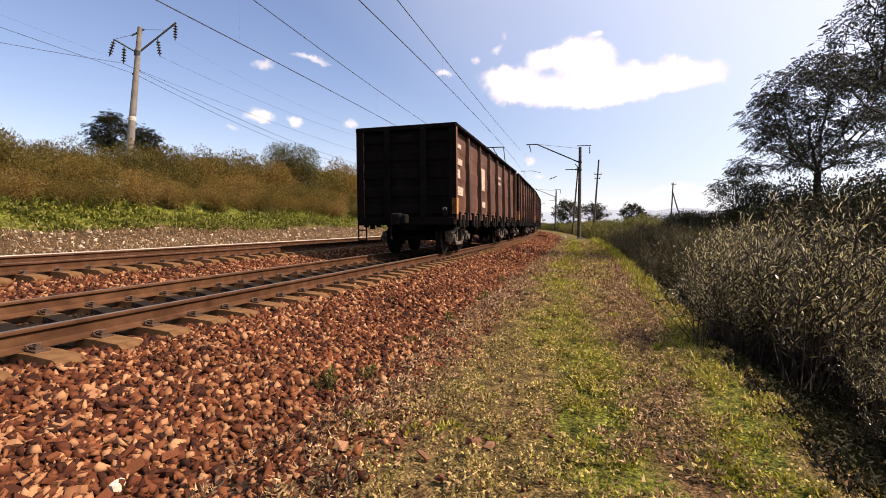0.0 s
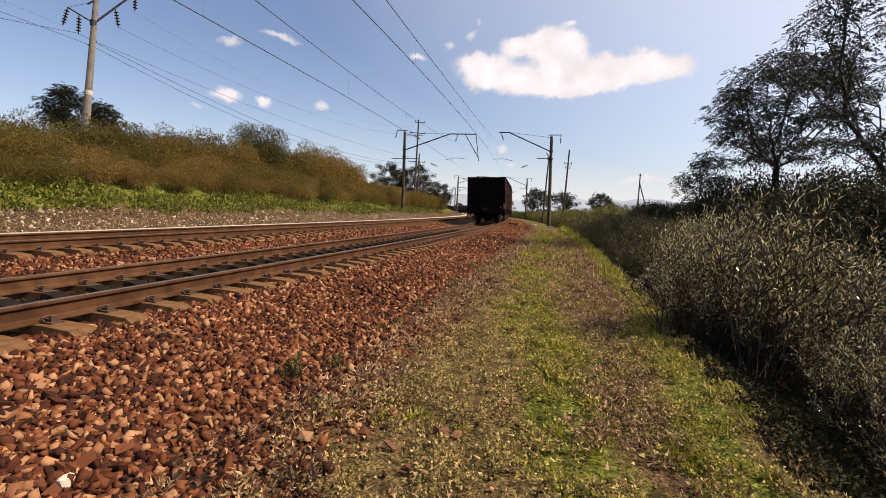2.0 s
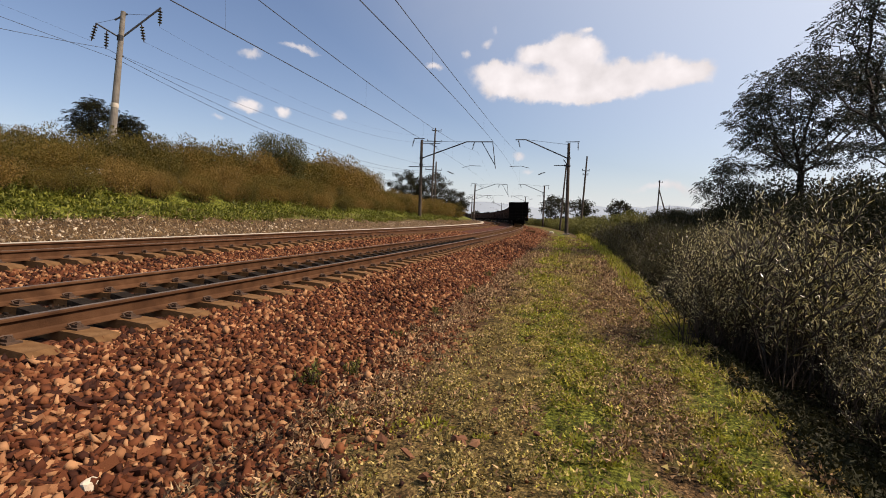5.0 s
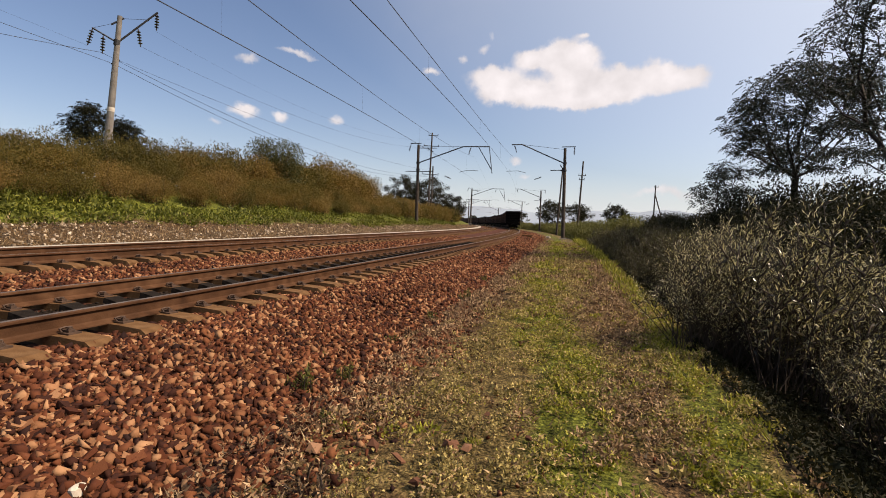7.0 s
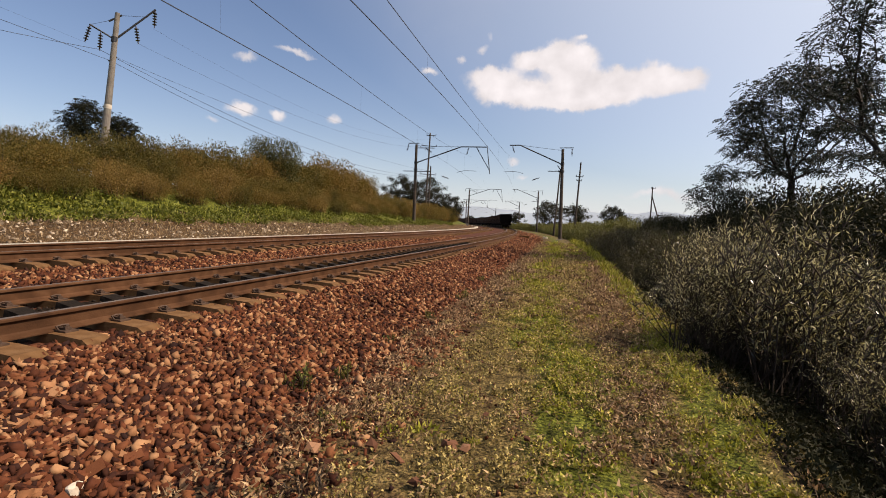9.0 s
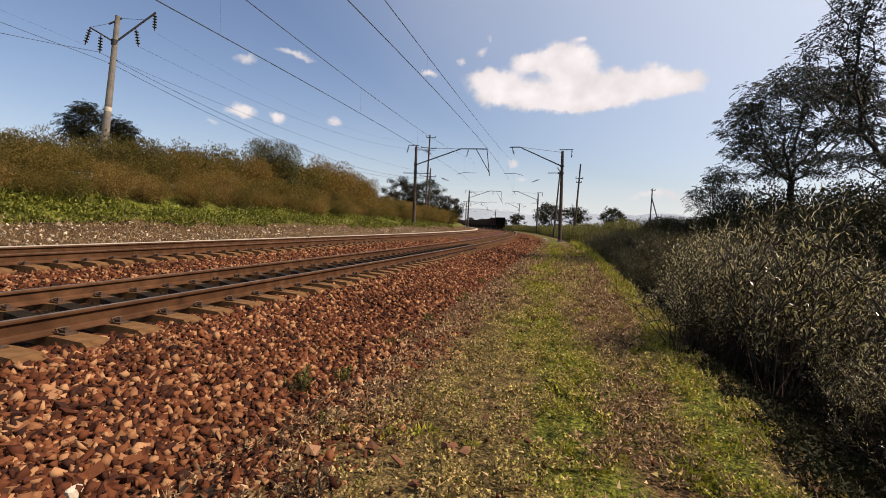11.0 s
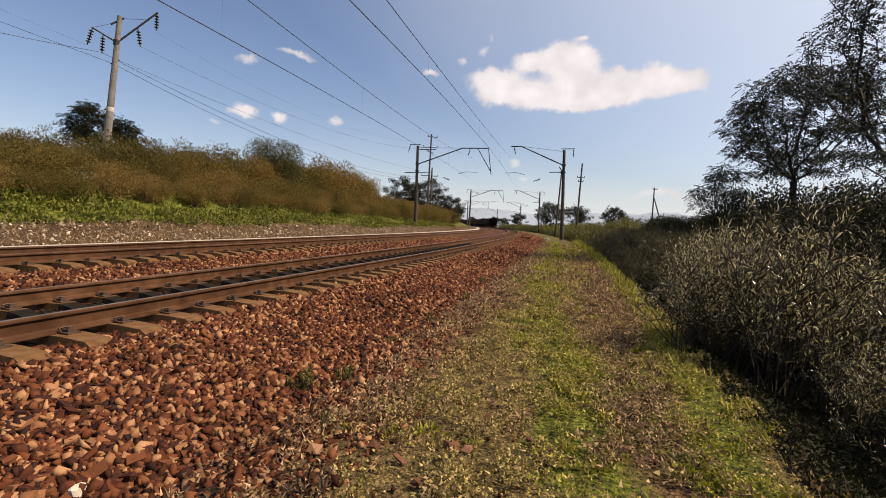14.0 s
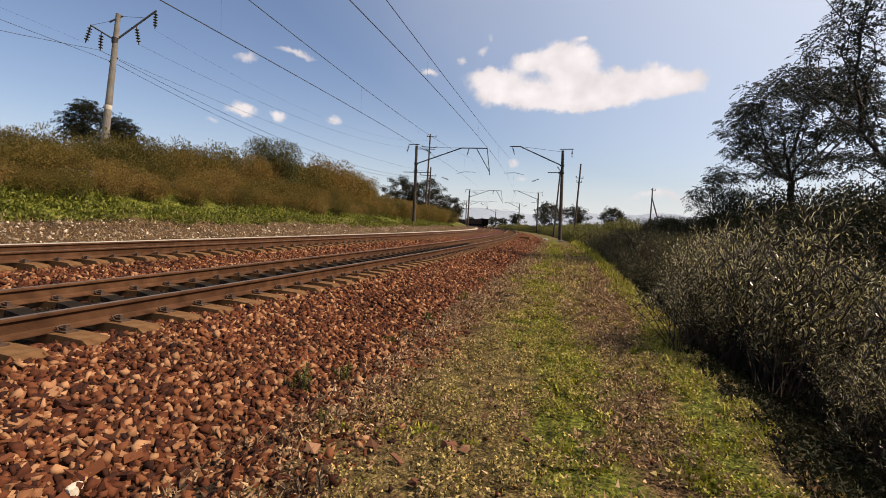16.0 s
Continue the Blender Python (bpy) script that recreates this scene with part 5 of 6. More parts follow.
darkb = [mound_meshes(30 + k, 2.6, 1.6, 5200, 0.095, 0.03, M_SHRUB_DARK) for k in range(3)]
place("dense_bush", darkb, "dense dark green bush behind the willows", "bush", "bushes behind the willows",
      along(6, 26, 1.9, 12.8, 0.4, 1.0, 1.15) + along(26, 44, 2.2, 12.8, 0.4, 0.95, 1.15) + along(14, 60, 3.0, 15.5, 0.8, 1.1, 1.35) + along(18, 60, 3.4, 19.0, 1.0, 1.15, 1.4)
      + [(8.6, 27.5, 1.2), (10.2, 29.5, 1.35), (10.6, 32.5, 1.45), (12.9, 33.5, 1.3), (12.2, 26.0, 1.4), (14.2, 31.0, 1.6), (9.6, 35.0, 1.5), (10.9, 34.2, 1.95), (12.3, 33.4, 2.0), (13.4, 31.0, 1.9), (9.8, 33.6, 1.7)])
hedge = [mound_meshes(40 + k, 2.2, 1.6, 2200, 0.15, 0.038, M_HEDGE) for k in range(3)]
place("hedge_bush", hedge, "light olive bush in a hedge along the path", "bush", "hedge along the path",
      along(42, 120, 2.2, 8.8, 0.4, 0.85, 1.1) + along(46, 130, 3.0, 11.5, 0.6, 1.0, 1.3) + along(120, 230, 4.0, 8.8, 0.8, 1.0, 1.4))
weeds = [mound_meshes(50 + k, 2.3, 1.5, 5600, 0.10, 0.025, M_WEED, 10) for k in range(5)]


def skyline(u, step, ss, hh):
    """A loose row of weeds whose height (metres) follows hh along the track."""
    return [(x, y, k * float(np.interp(to_track([x], [y])[0][0], ss, hh)) / 2.3) for x, y, k in along(ss[0], ss[-1], step, u, 0.5, 1.0, 1.14)]


place("tall_weed_clump", weeds, "olive and rust-brown tall weeds on the bank", "weeds", "tall weeds on the bank",
      along(2, 54, 1.5, -12.9, 0.3, 0.5, 0.68) + along(2, 54, 1.7, -14.6, 0.4, 0.72, 0.9)
      + skyline(-16.8, 1.5, (2, 17, 21, 26, 31, 37, 41, 46.4, 49.5, 56), (2.0, 2.05, 2.5, 2.9, 2.8, 3.3, 3.65, 4.3, 3.6, 2.8))
      + skyline(-20.0, 2.3, (6, 20, 32, 46), (2.05, 2.1, 2.9, 3.2))
      + along(54, 120, 3.0, -14.0, 0.8, 0.7, 1.0) + along(52, 130, 3.6, -17.5, 0.8, 0.9, 1.2) + along(58, 104, 2.4, -12.4, 0.6, 0.9, 1.3))
_x, _y, _ = on_track(33.6, -16.8)
place("round_shrub", [mound_meshes(58, 4.6, 2.3, 22000, 0.12, 0.034, M_OLIVE, 12)], "rounded dense olive-green shrub on the bank", "shrub", "", [(float(_x), float(_y), 1.0)])


def compound_leaves(P, D, length, rng, pairs=4):
    """Drooping feathered leaves: pairs of leaflets along a bent midrib, and one at its end."""
    n = len(P)
    D = D * np.array([1, 1, 0.5])
    D /= np.maximum(np.linalg.norm(D, axis=1), 1e-6)[:, None]
    side = np.cross(D, np.array([0, 0, 1.0]) + rng.normal(0, 0.3, (n, 3)))
    side /= np.maximum(np.linalg.norm(side, axis=1), 1e-6)[:, None]
    L = length[:, None]
    out = []
    for k in range(2 * pairs + 1):
        f = 0.25 + 0.75 * (k // 2) / pairs
        root = P + D * L * f + np.array([0, 0, -0.4]) * L * f * f
        way = D * 0.6 + side * (0.0 if k == 2 * pairs else 0.9 if k % 2 else -0.9) + np.array([0, 0, -0.3])
        tip = root + way * L * 0.34
        wide = np.cross(way, rng.normal(size=(n, 3)))
        wide /= np.maximum(np.linalg.norm(wide, axis=1), 1e-6)[:, None]
        mid = root + way * L * 0.10
        out.append(np.stack([mid - wide * L * 0.10, mid + wide * L * 0.10, tip], 1))
    return np.concatenate(out)


def tree_meshes(seed, fork, crown_c, crown_r, clusters, per, leaf_len, material, flat=0.45, spray=0.6, trunk_r=0.22, hollow=0.35, tri=False, compound=False):
    """Trunk, limbs that reach out to clusters spread through the crown, and flat sprays of leaves round each."""
    rng = np.random.default_rng(seed)
    top = np.array([0.05, 0.03, fork])
    nodes, parent, depth = [np.array([0.0, 0, -0.3]), np.array([0.03, -0.02, fork * 0.5]), top], [-1, 0, 1], [0.0, 0.0, 0.0]
    pts = []
    while len(pts) < clusters:
        v = rng.uniform(-1, 1, 3)
        d = np.linalg.norm(v)
        if hollow < d < 1 and v[2] > -0.9:
            q = np.array(crown_c) + v * np.array(crown_r)
            if all(np.linalg.norm((q - p) / np.array([1, 1, 0.7])) > spray * 0.8 for p in pts):
                pts.append(q)
            elif rng.random() < 0.02:
                pts.append(q)
    pts.sort(key=lambda q: np.linalg.norm(q - top))
    tips = []
    for q in pts:
        best = min(range(2, len(nodes)), key=lambda k: np.linalg.norm(q - nodes[k]) + 0.75 * depth[k])
        a = nodes[best]
        last, n = best, max(2, int(np.linalg.norm(q - a) / 0.7))
        sag = rng.normal(0, 0.10, 3) * np.linalg.norm(q - a)
        for k in range(1, n + 1):
            f = k / n
            p = a + (q - a) * f + sag * math.sin(3.1416 * f) + np.array([0, 0, 0.10 * np.linalg.norm(q - a)]) * math.sin(3.1416 * f) + rng.normal(0, 0.03, 3)
            nodes.append(p)
            parent.append(last)
            depth.append(depth[last] + np.linalg.norm(p - nodes[last]))
            last = len(nodes) - 1
        tips.append(q)
    load = [0.0] * len(nodes)
    has_child = set(parent)
    for k in range(len(nodes) - 1, 0, -1):
        if k not in has_child:
            load[k] += 1.0
        load[parent[k]] += load[k]
    scale = trunk_r / math.sqrt(max(load[2], 1.0))
    bm = bmesh.new()
    for k in range(1, len(nodes)):
        r1 = max(0.011, scale * load[k] ** 0.5)
        r0 = max(r1, min(1.25 * r1, scale * load[parent[k]] ** 0.5))
        add_path(bm, [nodes[parent[k]], nodes[k]], [r0, r1], 7 if load[k] > 12 else 4)
    # fine twigs in each cluster
    T = np.array(tips)
    for q in tips:
        for _ in range(3):
            e = unit(1, rng)[0] * spray * rng.uniform(0.5, 1.0)
            e[2] = abs(e[2]) * flat
            add_path(bm, [q, q + e * 0.6 + np.array([0, 0, 0.05]), q + e], [0.012, 0.008, 0.004], 3)
    me = bpy.data.meshes.new("trunk")
    bm.to_mesh(me)
    bm.free()
    me.materials.append(M_BARK)
    if compound:
        n = per * len(T)
        off = unit(n, rng) * (spray * rng.random((n, 1)) ** 0.5)
        off[:, 2] *= flat
        V = compound_leaves(np.repeat(T, per, 0) + off * 0.75, off / spray + rng.normal(0, 0.3, (n, 3)), rng.uniform(0.7, 1.25, n) * leaf_len, rng)
        return me, tris_mesh("crown", V, material)
    n = per * len(T)
    off = unit(n, rng) * (spray * rng.random((n, 1)) ** 0.6)
    off[:, 2] *= flat
    P = np.repeat(T, per, 0) + off
    D = off / spray + rng.normal(0, 0.35, (n, 3))
    D[:, 2] -= 0.35
    V = leaf_quads(P, D, rng.uniform(0.7, 1.3, n) * leaf_len, rng.uniform(0.8, 1.2, n) * leaf_len * 0.24, rng)
    if tri:
        return me, tris_mesh("crown", tri_leaves(V), material)
    return me, quads_mesh("crown", V, material)


def tree_thing(meshes, label, x, y, sc, turn, sink=0.0):
    t = thing("tree", label, "tree", pose(x, y, gz(x, y) - sink, 0, 0, turn) @ Matrix.Diagonal((sc, sc, sc, 1)))
    part("trunk", meshes[0], parent=t)
    part("crown", meshes[1], parent=t)
    return t


acacia = tree_meshes(5, 5.0, (0.1, 0.0, 8.5), (4.1, 3.9, 3.5), 125, 38, 0.42, M_LEAF_TREE, 0.5, 0.9, 0.2, 0.55, compound=True)
acacia_tall = tree_meshes(8, 3.4, (0.2, 0, 10.8), (5.4, 5.2, 7.8), 200, 27, 0.42, M_LEAF_TREE, 0.5, 0.9, 0.24, 0.5, compound=True)
small_tree = tree_meshes(12, 1.9, (0, 0, 4.0), (1.7, 1.7, 1.6), 44, 24, 0.32, M_LEAF_TREE, 0.6, 0.5, 0.07, 0.3, compound=True)
bank_tree = tree_meshes(13, 1.1, (0, 0, 3.2), (1.2, 1.2, 1.9), 42, 40, 0.34, M_SHRUB_DARK, 0.8, 0.5, 0.07, 0.2, compound=True)
round_tree = tree_meshes(15, 1.6, (0, 0, 4.2), (3.6, 3.4, 3.0), 90, 110, 0.26, M_SHRUB_DARK, 0.7, 0.75, 0.16, tri=True)
far_tree = tree_meshes(16, 1.6, (0, 0, 4.2), (3.6, 3.4, 3.0), 45, 70, 0.45, M_SHRUB_DARK, 0.7, 0.9, 0.16, tri=True)
DARK_TREE = "dark leafy tree standing beyond the bank"
FAR_TREE = "distant dark leafy tree near the line"
tree_thing(acacia, "broad dark-leaved tree with forking trunk behind the bushes", 12.4, 35.9, 1.0, 0)
tree_thing(acacia_tall, "tall open-crowned dark-leaved tree behind the bushes", 14.8, 27.8, 1.0, 200)
tree_thing(small_tree, "small light-crowned tree behind the bushes", 8.6, 37.0, 1.12, 70)
tree_thing(round_tree, DARK_TREE, -32, 82, 0.92, 20)
tree_thing(round_tree, DARK_TREE, -27.5, 84, 0.98, 130)
tree_thing(round_tree, DARK_TREE, -25.0, 90, 0.75, 250)
tree_thing(far_tree, FAR_TREE, -9.5, 140, 1.2, 50)
tree_thing(far_tree, FAR_TREE, -3.0, 142, 1.1, 150)
tree_thing(far_tree, FAR_TREE, 8.4, 160, 1.2, 90)
for _s, _u, _k in ((205, -14, 0.75), (222, -17, 0.95), (240, -15, 0.8), (262, -18, 1.05), (285, -15, 0.9), (310, -17, 1.1), (340, -16, 1.0), (375, -17, 1.2),
                   (205, 12, 1.0), (235, 10, 0.8), (262, 11, 0.9), (290, 9, 0.85), (325, 10, 1.0), (360, 9, 0.9)):
    _x, _y, _ = on_track(_s, _u)
    tree_thing(far_tree, FAR_TREE, float(_x), float(_y), _k, _s * 7)
tree_thing(bank_tree, "young dark-leaved tree standing on the bank", -29.33, 22.53, 0.95, 60)
tree_thing(bank_tree, "young dark-leaved tree standing on the bank", -28.21, 23.91, 0.84, 200)


def scatter(n, s0, s1, u0, u1, power=1.0):
    s = s0 + (s1 - s0) * rng.random(n) ** power
    u = rng.uniform(u0, u1, n)
    x, y, _ = on_track(s, u)
    return x, y, ground_z(x, y)


def build_slope():
    # fresh green growth on the lower bank
    x, y, _ = scatter(2400, 3, 85, -14.0, -9.7, 1.4)
    clump = rough_noise(x * 0.9, y * 0.6) + rng.normal(0, 0.25, len(x)) - np.clip((to_track(x, y)[1] + 10.8), 0, 2)
    x, y = x[clump > -0.15], y[clump > -0.15]
    k = 42
    size = np.repeat(rng.uniform(0.25, 0.6, len(x)), k)
    off = unit(len(size), rng) * (size * rng.random(len(size)) ** 0.5)[:, None]
    X, Y = np.repeat(x, k) + off[:, 0], np.repeat(y, k) + off[:, 1]
    P = np.stack([X, Y, ground_z(X, Y) + np.abs(off[:, 2]) * 0.7], -1)
    n = len(P)
    D = off / size[:, None] + unit(n, rng) * 0.5 + np.array([0, 0, 0.5])
    tagged(new("bank_greenery", quads_mesh("bank_greenery", leaf_quads(P, D, rng.uniform(0.1, 0.2, n), rng.uniform(0.02, 0.045, n), rng), M_BANK_GREEN)),
           "bright green low growth on the bank", "grass", kind="stuff")
    # grey rubble and dry stalks at the foot of the bank
    x, y, z = scatter(8500, 2, 60, -10.6, -7.8, 1.4)
    size = 0.018 + 0.06 * rng.random(len(x)) ** 3
    tagged(new("rubble", stones("rubble", np.stack([x, y, z], -1), size, M_RUBBLE, rng)), "grey stone rubble at the foot of the bank", "rubble", kind="stuff")
    x, y, z = scatter(7000, 2, 80, -11.5, -8.0, 1.3)
    n = len(x)
    D = unit(n, rng) * 0.6 + np.array([0, 0, 1.0])
    tagged(new("dry_grass", quads_mesh("dry_grass", leaf_quads(np.stack([x, y, z], -1), D, rng.uniform(0.12, 0.3, n), rng.uniform(0.006, 0.014, n), rng), M_DRY)),
           "dry stalks among the rubble", "grass", kind="stuff")


build_slope()


def build_path_turf():
    """Clover-like turf, grass blades and dry stalks on the path."""
    def turf(name, n, s0, s1, u0, u1, power, weight, lengths, widths, material, up, label):
        x, y, z = scatter(n, s0, s1, u0, u1, power)
        _, u = to_track(x, y)
        tuft = np.clip((patch(x, y, 5.5, 61) - 0.3) * 2.6, 0.06, 1)
        keep = rng.random(n) < weight(x, y, u) * tuft * (u < np.interp(y, VERGE_Y, VERGE_U) + 0.55)
        P = np.stack([x, y, z], -1)[keep]
        k = len(P)
        P[:, 2] += rng.uniform(0, 0.035, k)
        D = unit(k, rng)
        D[:, 2] = np.abs(D[:, 2]) * 0.6 + up
        P[:, 2] += 0.04 * tuft[keep]
        dist = np.maximum(1, np.abs(P[:, 1]) / 6)
        V = leaf_quads(P, D, rng.uniform(*lengths, k) * dist ** 0.75, rng.uniform(*widths, k) * dist ** 0.75, rng)
        tagged(new(name, tris_mesh(name, tri_leaves(V), material)), label, "grass", kind="stuff")

    def edge(x, y, u):
        return np.clip((u - 3.15 - 0.9 * patch(x, y, 1.4, 51)) / 0.5, 0, 1)

    turf("clover", 600000, 1.0, 24, 3.0, 7.3, 1.5, lambda x, y, u: np.clip(0.12 + 1.0 * patch(x, y, 2.6, 1), 0, 1) * edge(x, y, u) * (1 - 0.85 * deadness(x, y, u)),
         (0.014, 0.032), (0.007, 0.013), M_CLOVER, 0.15, "short olive-green clover and turf")
    turf("fresh_turf", 420000, 1.0, 34, 3.6, 7.2, 1.6, lambda x, y, u: greenness(x, y, u) ** 1.3 * edge(x, y, u) * (1 - 0.9 * deadness(x, y, u)),
         (0.015, 0.034), (0.007, 0.014), M_GREEN, 0.25, "fresh green turf along the path")
    turf("dead_turf", 200000, 1.0, 26, 2.8, 7.2, 1.6, lambda x, y, u: (deadness(x, y, u) ** 1.2 * 0.8 + 0.08) * np.clip((u - 3.1) / 0.5, 0.1, 1),
         (0.025, 0.06), (0.006, 0.014), M_DEAD, 0.2, "dead brown growth on the path")
    turf("dry_stalks", 40000, 1.0, 24, 2.6, 7.2, 1.5, lambda x, y, u: np.clip(0.12 + deadness(x, y, u), 0, 1),
         (0.03, 0.09), (0.003, 0.006), M_DRY, 0.1, "dry brown stalks on the path")
    turf("sparse_turf", 16000, -6, 1.0, 3.3, 7.4, 1.0, lambda x, y, u: np.clip(0.3 + greenness(x, y, u), 0, 1), (0.03, 0.06), (0.008, 0.014), M_CLOVER, 0.15, "short turf on the path")
    turf("long_grass", 5000, 3.4, 45, 6.3, 6.75, 1.3, lambda x, y, u: np.full(len(x), 0.9), (0.06, 0.16), (0.004, 0.009), M_GREEN, 0.8, "longer green grass along the bushes")
    def tufts(name, n, s0, s1, u0, u1, weight, material, label):
        """Low clumps that stand a hand's breadth above the turf."""
        x, y, _ = scatter(n, s0, s1, u0, u1, 1.3)
        keep = rng.random(n) < weight(x, y, to_track(x, y)[1])
        x, y = x[keep], y[keep]
        k = 44
        size = np.repeat(rng.uniform(0.05, 0.16, len(x)) * np.clip(y / 9, 0.8, 1.8), k)
        off = unit(len(size), rng) * (size * rng.random(len(size)) ** 0.5)[:, None]
        X, Y = np.repeat(x, k) + off[:, 0], np.repeat(y, k) + off[:, 1]
        P = np.stack([X, Y, ground_z(X, Y) + np.abs(off[:, 2]) * 0.55], -1)
        V = leaf_quads(P, off / size[:, None] + np.array([0, 0, 0.6]), rng.uniform(0.25, 0.5, len(size)) * size, rng.uniform(0.09, 0.16, len(size)) * size, rng)
        tagged(new(name, tris_mesh(name, tri_leaves(V), material)), label, "grass", kind="stuff")

    tufts("green_tufts", 1500, 3, 45, 3.7, 7.0, lambda x, y, u: 0.08 + 0.8 * greenness(x, y, u), M_GREEN, "low green tufts along the path")
    tufts("olive_tufts", 1500, 3, 45, 3.5, 7.0, lambda x, y, u: 0.45 * patch(x, y, 1.4, 71) * (1 - greenness(x, y, u)), M_CLOVER, "low olive tufts on the path")
    tufts("brown_tufts", 1300, 3, 40, 3.2, 6.9, lambda x, y, u: 0.1 + 0.7 * deadness(x, y, u), M_DEAD, "low withered tufts on the path")
    # layer of dark leaves added to deepen the shade beneath the willows
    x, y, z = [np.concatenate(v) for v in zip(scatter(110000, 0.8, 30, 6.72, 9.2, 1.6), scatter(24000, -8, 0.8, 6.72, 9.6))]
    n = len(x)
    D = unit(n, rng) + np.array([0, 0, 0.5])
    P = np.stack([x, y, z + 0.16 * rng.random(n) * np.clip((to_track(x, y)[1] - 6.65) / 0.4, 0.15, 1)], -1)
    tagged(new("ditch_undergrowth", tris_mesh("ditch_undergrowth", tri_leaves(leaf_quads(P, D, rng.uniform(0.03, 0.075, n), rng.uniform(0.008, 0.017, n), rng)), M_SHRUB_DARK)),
           "low undergrowth added to blacken the shade under the willows", "undergrowth", kind="stuff")
    x, y, z = scatter(2600, 1.2, 16, 3.5, 6.6, 1.5)
    size = 0.005 + 0.016 * rng.random(len(x)) ** 2.5
    keep = rng.random(len(x)) < np.clip(1.1 - 0.3 * (to_track(x, y)[1] - 3.5), 0.2, 1)
    tagged(new("path_grit", stones("path_grit", np.stack([x, y, z + 0.02], -1)[keep], size[keep], M_STONE, rng)), "reddish-brown grit strewn over the path", "grit", kind="stuff")


build_path_turf()

small_weed = bush_meshes(70, 9, 0.26, 0.16, 260, 0.045, 0.008, M_HEDGE, low=0.05)
place("small_weed", [small_weed], "small green weed growing at the ballast's edge", "weed", "weeds at the ballast's edge",
      [(-2.3, 3.75, 1.0), (-2.1, 4.15, 0.7), (-2.6, 4.5, 0.8), (-2.25, 5.6, 0.7), (-2.3, 7.2, 0.8), (-1.75, 3.1, 0.5), (-2.2, 9.4, 0.9), (-2.5, 12.5, 1.0)])
dry_weed = [bush_meshes(72 + k, 12, 0.2, 0.17, 240, 0.04, 0.006, M_DEAD, low=0.05) for k in range(2)]
place("dry_weed", dry_weed, "dry brown weed tuft at the ballast's edge", "weed", "dry weeds at the ballast's edge",
      along(2.6, 26, 0.65, 3.55, 0.5, 0.4, 1.0, 0.4) + along(2.8, 16, 1.1, 6.05, 0.3, 0.4, 0.8, 0.5))


# ---------------------------------------------------------------- single stones, marker block, hills
def single_stone(name, x, y, size, material, label, seed, flat=0.7):
    r = np.random.default_rng(seed)
    bm = bmesh.new()
    bmesh.ops.create_icosphere(bm, subdivisions=2, radius=1.0)
    for v in bm.verts:
        v.co *= 1 + 0.22 * noise.noise(v.co * 1.7 + Vector((seed, 0, 0)))
        v.co = Vector((max(-0.8, min(0.8, v.co.x)) * size[0], max(-0.75, min(0.75, v.co.y)) * size[1], max(-0.7, min(0.7, v.co.z)) * size[2]))
    _, u = to_track([x], [y])
    z = max(gz(x, y), float(np.interp(u[0], bed_u, bed_z))) if u[0] < 3.5 else gz(x, y)
    me = bpy.data.meshes.new(name)
    bm.to_mesh(me)
    bm.free()
    me.materials.append(material)
    ob = new(name, me)
    ob.matrix_basis = pose(x, y, z + size[2] * 0.35, 0, 0, r.uniform(0, 360))
    return tagged(ob, label, "stone")


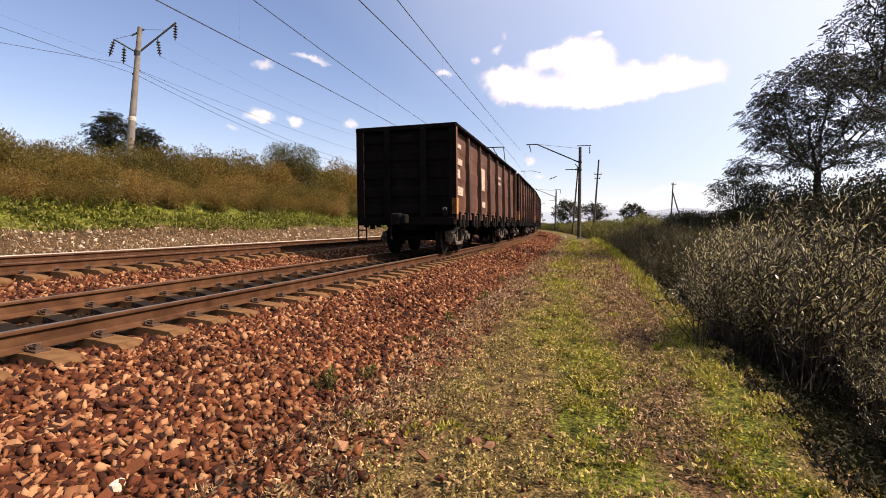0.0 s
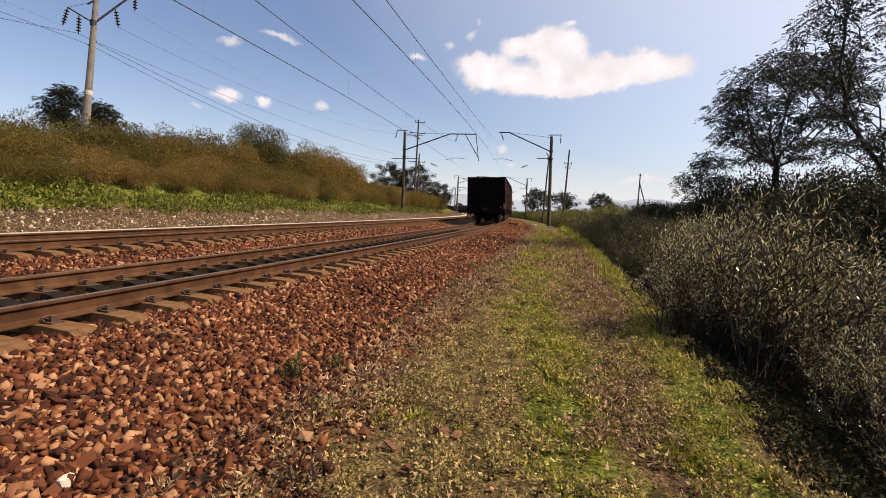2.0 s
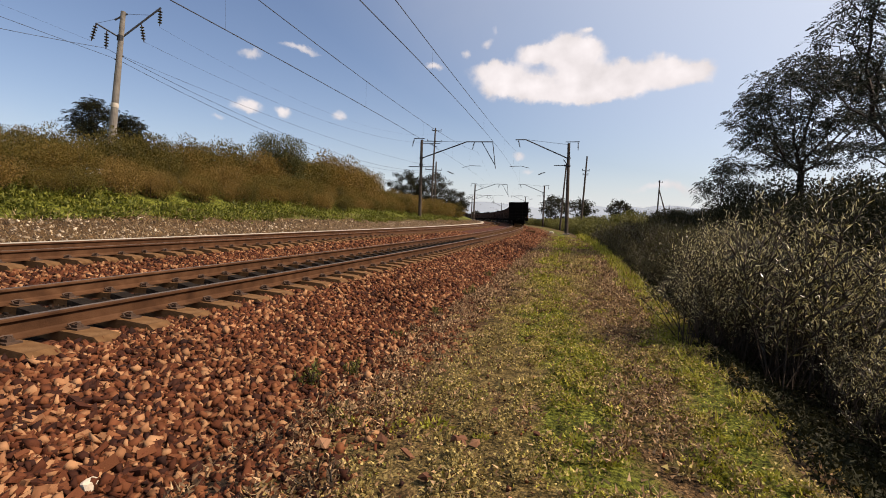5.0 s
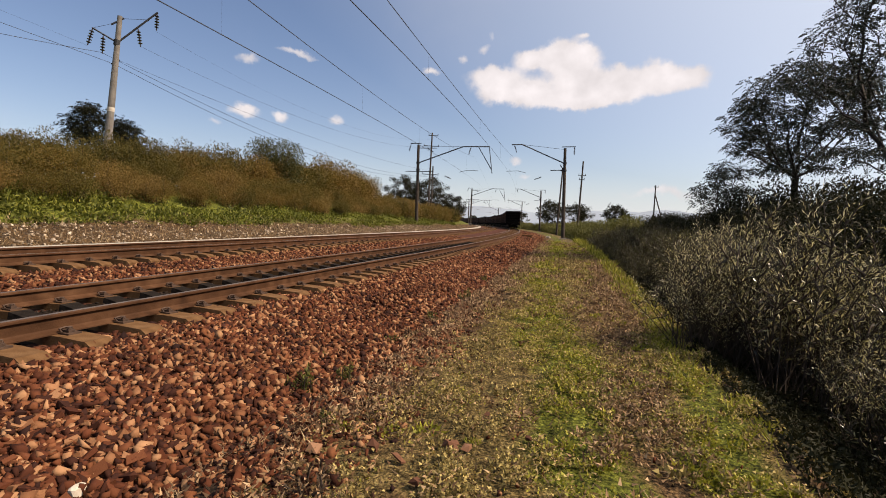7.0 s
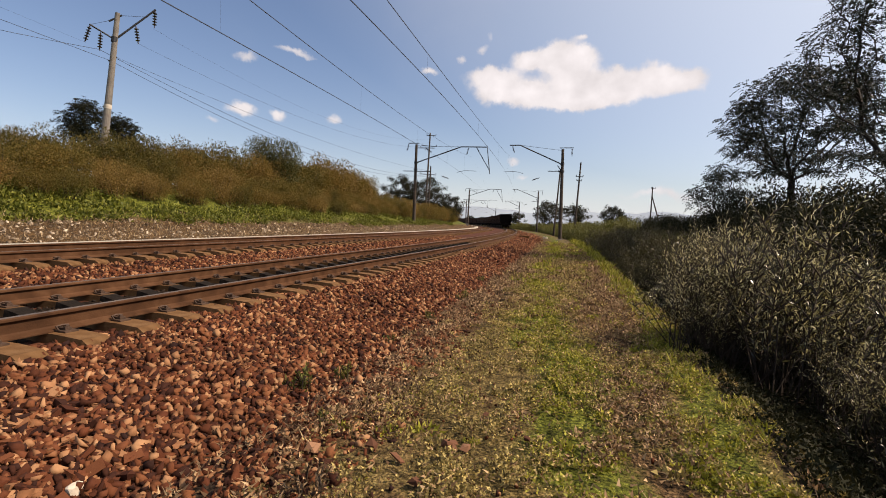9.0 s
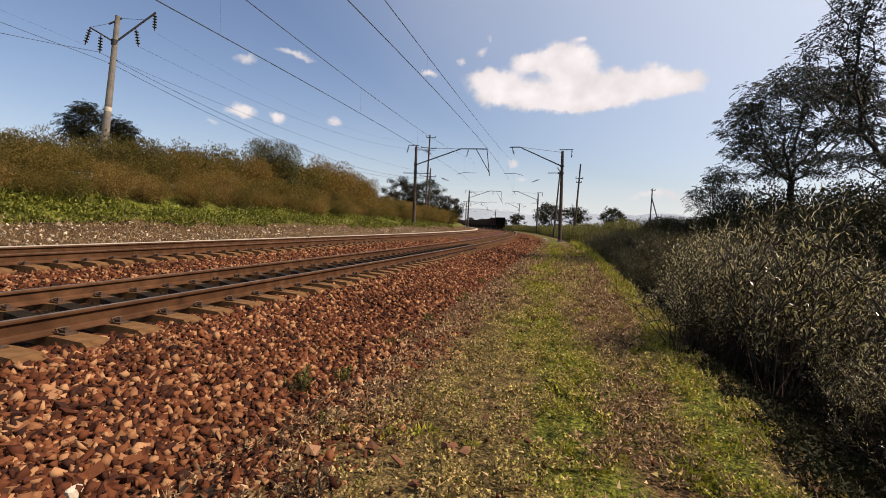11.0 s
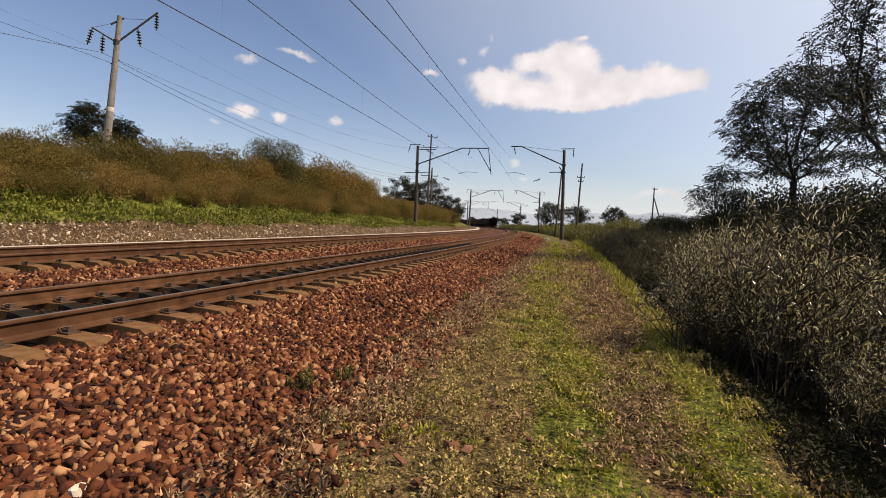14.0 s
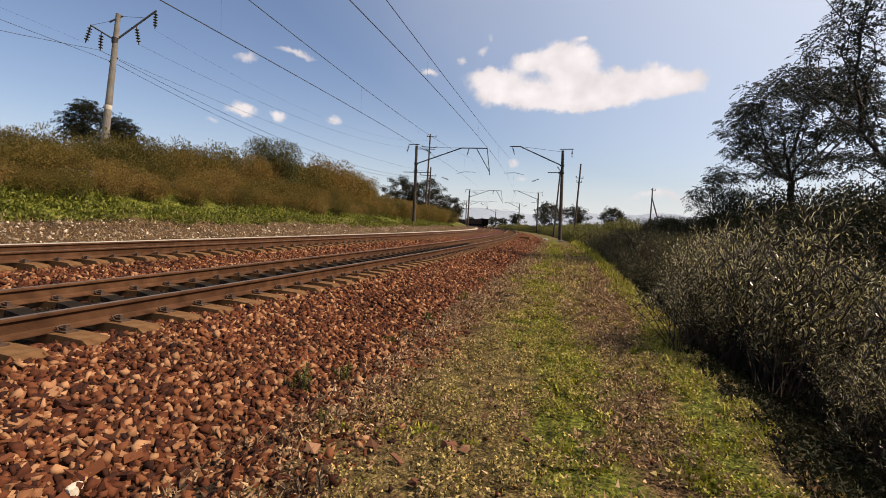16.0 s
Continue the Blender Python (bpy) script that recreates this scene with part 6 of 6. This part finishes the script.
single_stone("white_stone", -2.47, 1.83, (0.032, 0.055, 0.05), M_WHITE_STONE, "small white stone among the ballast", 1)
M_LOOSE = mat("loose_red_stone", [(0.07, 0.03, 0.018), (0.13, 0.06, 0.034), (0.22, 0.12, 0.07)], by="object", rough=0.85, spec=0.1)
_r = np.random.default_rng(33)
for (_x, _y, _sz), (_v, _f) in zip(((-0.65, 3.61, 0.03), (-0.85, 4.08, 0.028), (-0.55, 3.98, 0.03), (-1.04, 2.75, 0.045), (-1.25, 2.85, 0.042), (-1.58, 2.67, 0.05),
                                    (-0.77, 3.04, 0.05), (-0.66, 3.02, 0.042), (-0.72, 2.96, 0.038), (-0.83, 2.52, 0.045), (-1.5, 3.5, 0.035), (-0.95, 5.0, 0.03),
                                    (-1.3, 4.4, 0.03), (-0.3, 3.3, 0.022), (-1.1, 6.1, 0.035)), stone_templates(15, _r)):
    _st = tagged(new("loose_stone", mesh_from("loose_stone", _v, _f, M_LOOSE)), "reddish loose stone on the grass path", "stone", "loose stones on the path")
    _st.matrix_basis = pose(_x, _y, gz(_x, _y) + _sz * 0.4 + 0.022, _r.uniform(-25, 25), _r.uniform(-25, 25), _r.uniform(0, 360)) @ Matrix.Scale(_sz, 4)
single_stone("white_stone", -4.5, 59.8, (0.35, 0.2, 0.2), M_WHITE_STONE, "white stone beside the far path", 4)
marker = thing("marker_block", "rusty orange concrete marker block beside the track", "marker block", pose(-5.86, 49.7, 0.25, 0, 0, 8))
part("block", box(-0.5, 0.5, -0.2, 0.2, -0.25, 0.22, 0.03), M_SLEEPER, marker)


def build_hills():
    """Low hazy hills far beyond the line."""
    verts, faces = [], []
    n = 60
    for i in range(n + 1):
        a = radians(-40 + 80 * i / n)
        h = 80 + 40 * noise.noise(Vector((i * 0.21, 3.1, 0))) + 16 * noise.noise(Vector((i * 0.6, 7.7, 0)))
        for r, z in ((2300, -5), (2500, h * 0.6), (2700, h)):
            verts.append((r * math.sin(a), r * math.cos(a), z))
    for i in range(n):
        for k in range(2):
            a = 3 * i + k
            faces.append((a, a + 3, a + 4, a + 1))
    tagged(new("backdrop", mesh_from("backdrop", verts, faces, M_HILL, smooth=True)), "low hazy blue hills on the horizon", "hills", kind="structure")


build_hills()


# ---------------------------------------------------------------- what moves
def motions():
    """The goods train rolls away along the bend; its wheels turn."""
    times = [0.5 * i for i in range(33)]
    for k, w in enumerate(wagons):
        rows = []
        for t in times:
            s = train_s(t) + HALF_L + k * PITCH_W
            x0, y0, _ = on_track(s - 4.325, 0.08)
            x1, y1, _ = on_track(s + 4.325, 0.08)
            head = math.degrees(math.atan2(-(x1 - x0), y1 - y0))
            rows.append((t, pose((x0 + x1) / 2, (y0 + y1) / 2, RAIL_TOP, 0, -1.4, head)))
        walk(w, rows)
    for w in wagons[:2]:
        for bog in w.children:
            if not bog.name.startswith("bogie"):
                continue
            for ws in bog.children:
                if ws.name.startswith("wheelset"):
                    base = ws.location.copy()
                    walk(ws, [(i / 30, pose(*base, -math.degrees((train_s(i / 30) - S_END) / 0.475) % 360)) for i in range(481)])


motions()
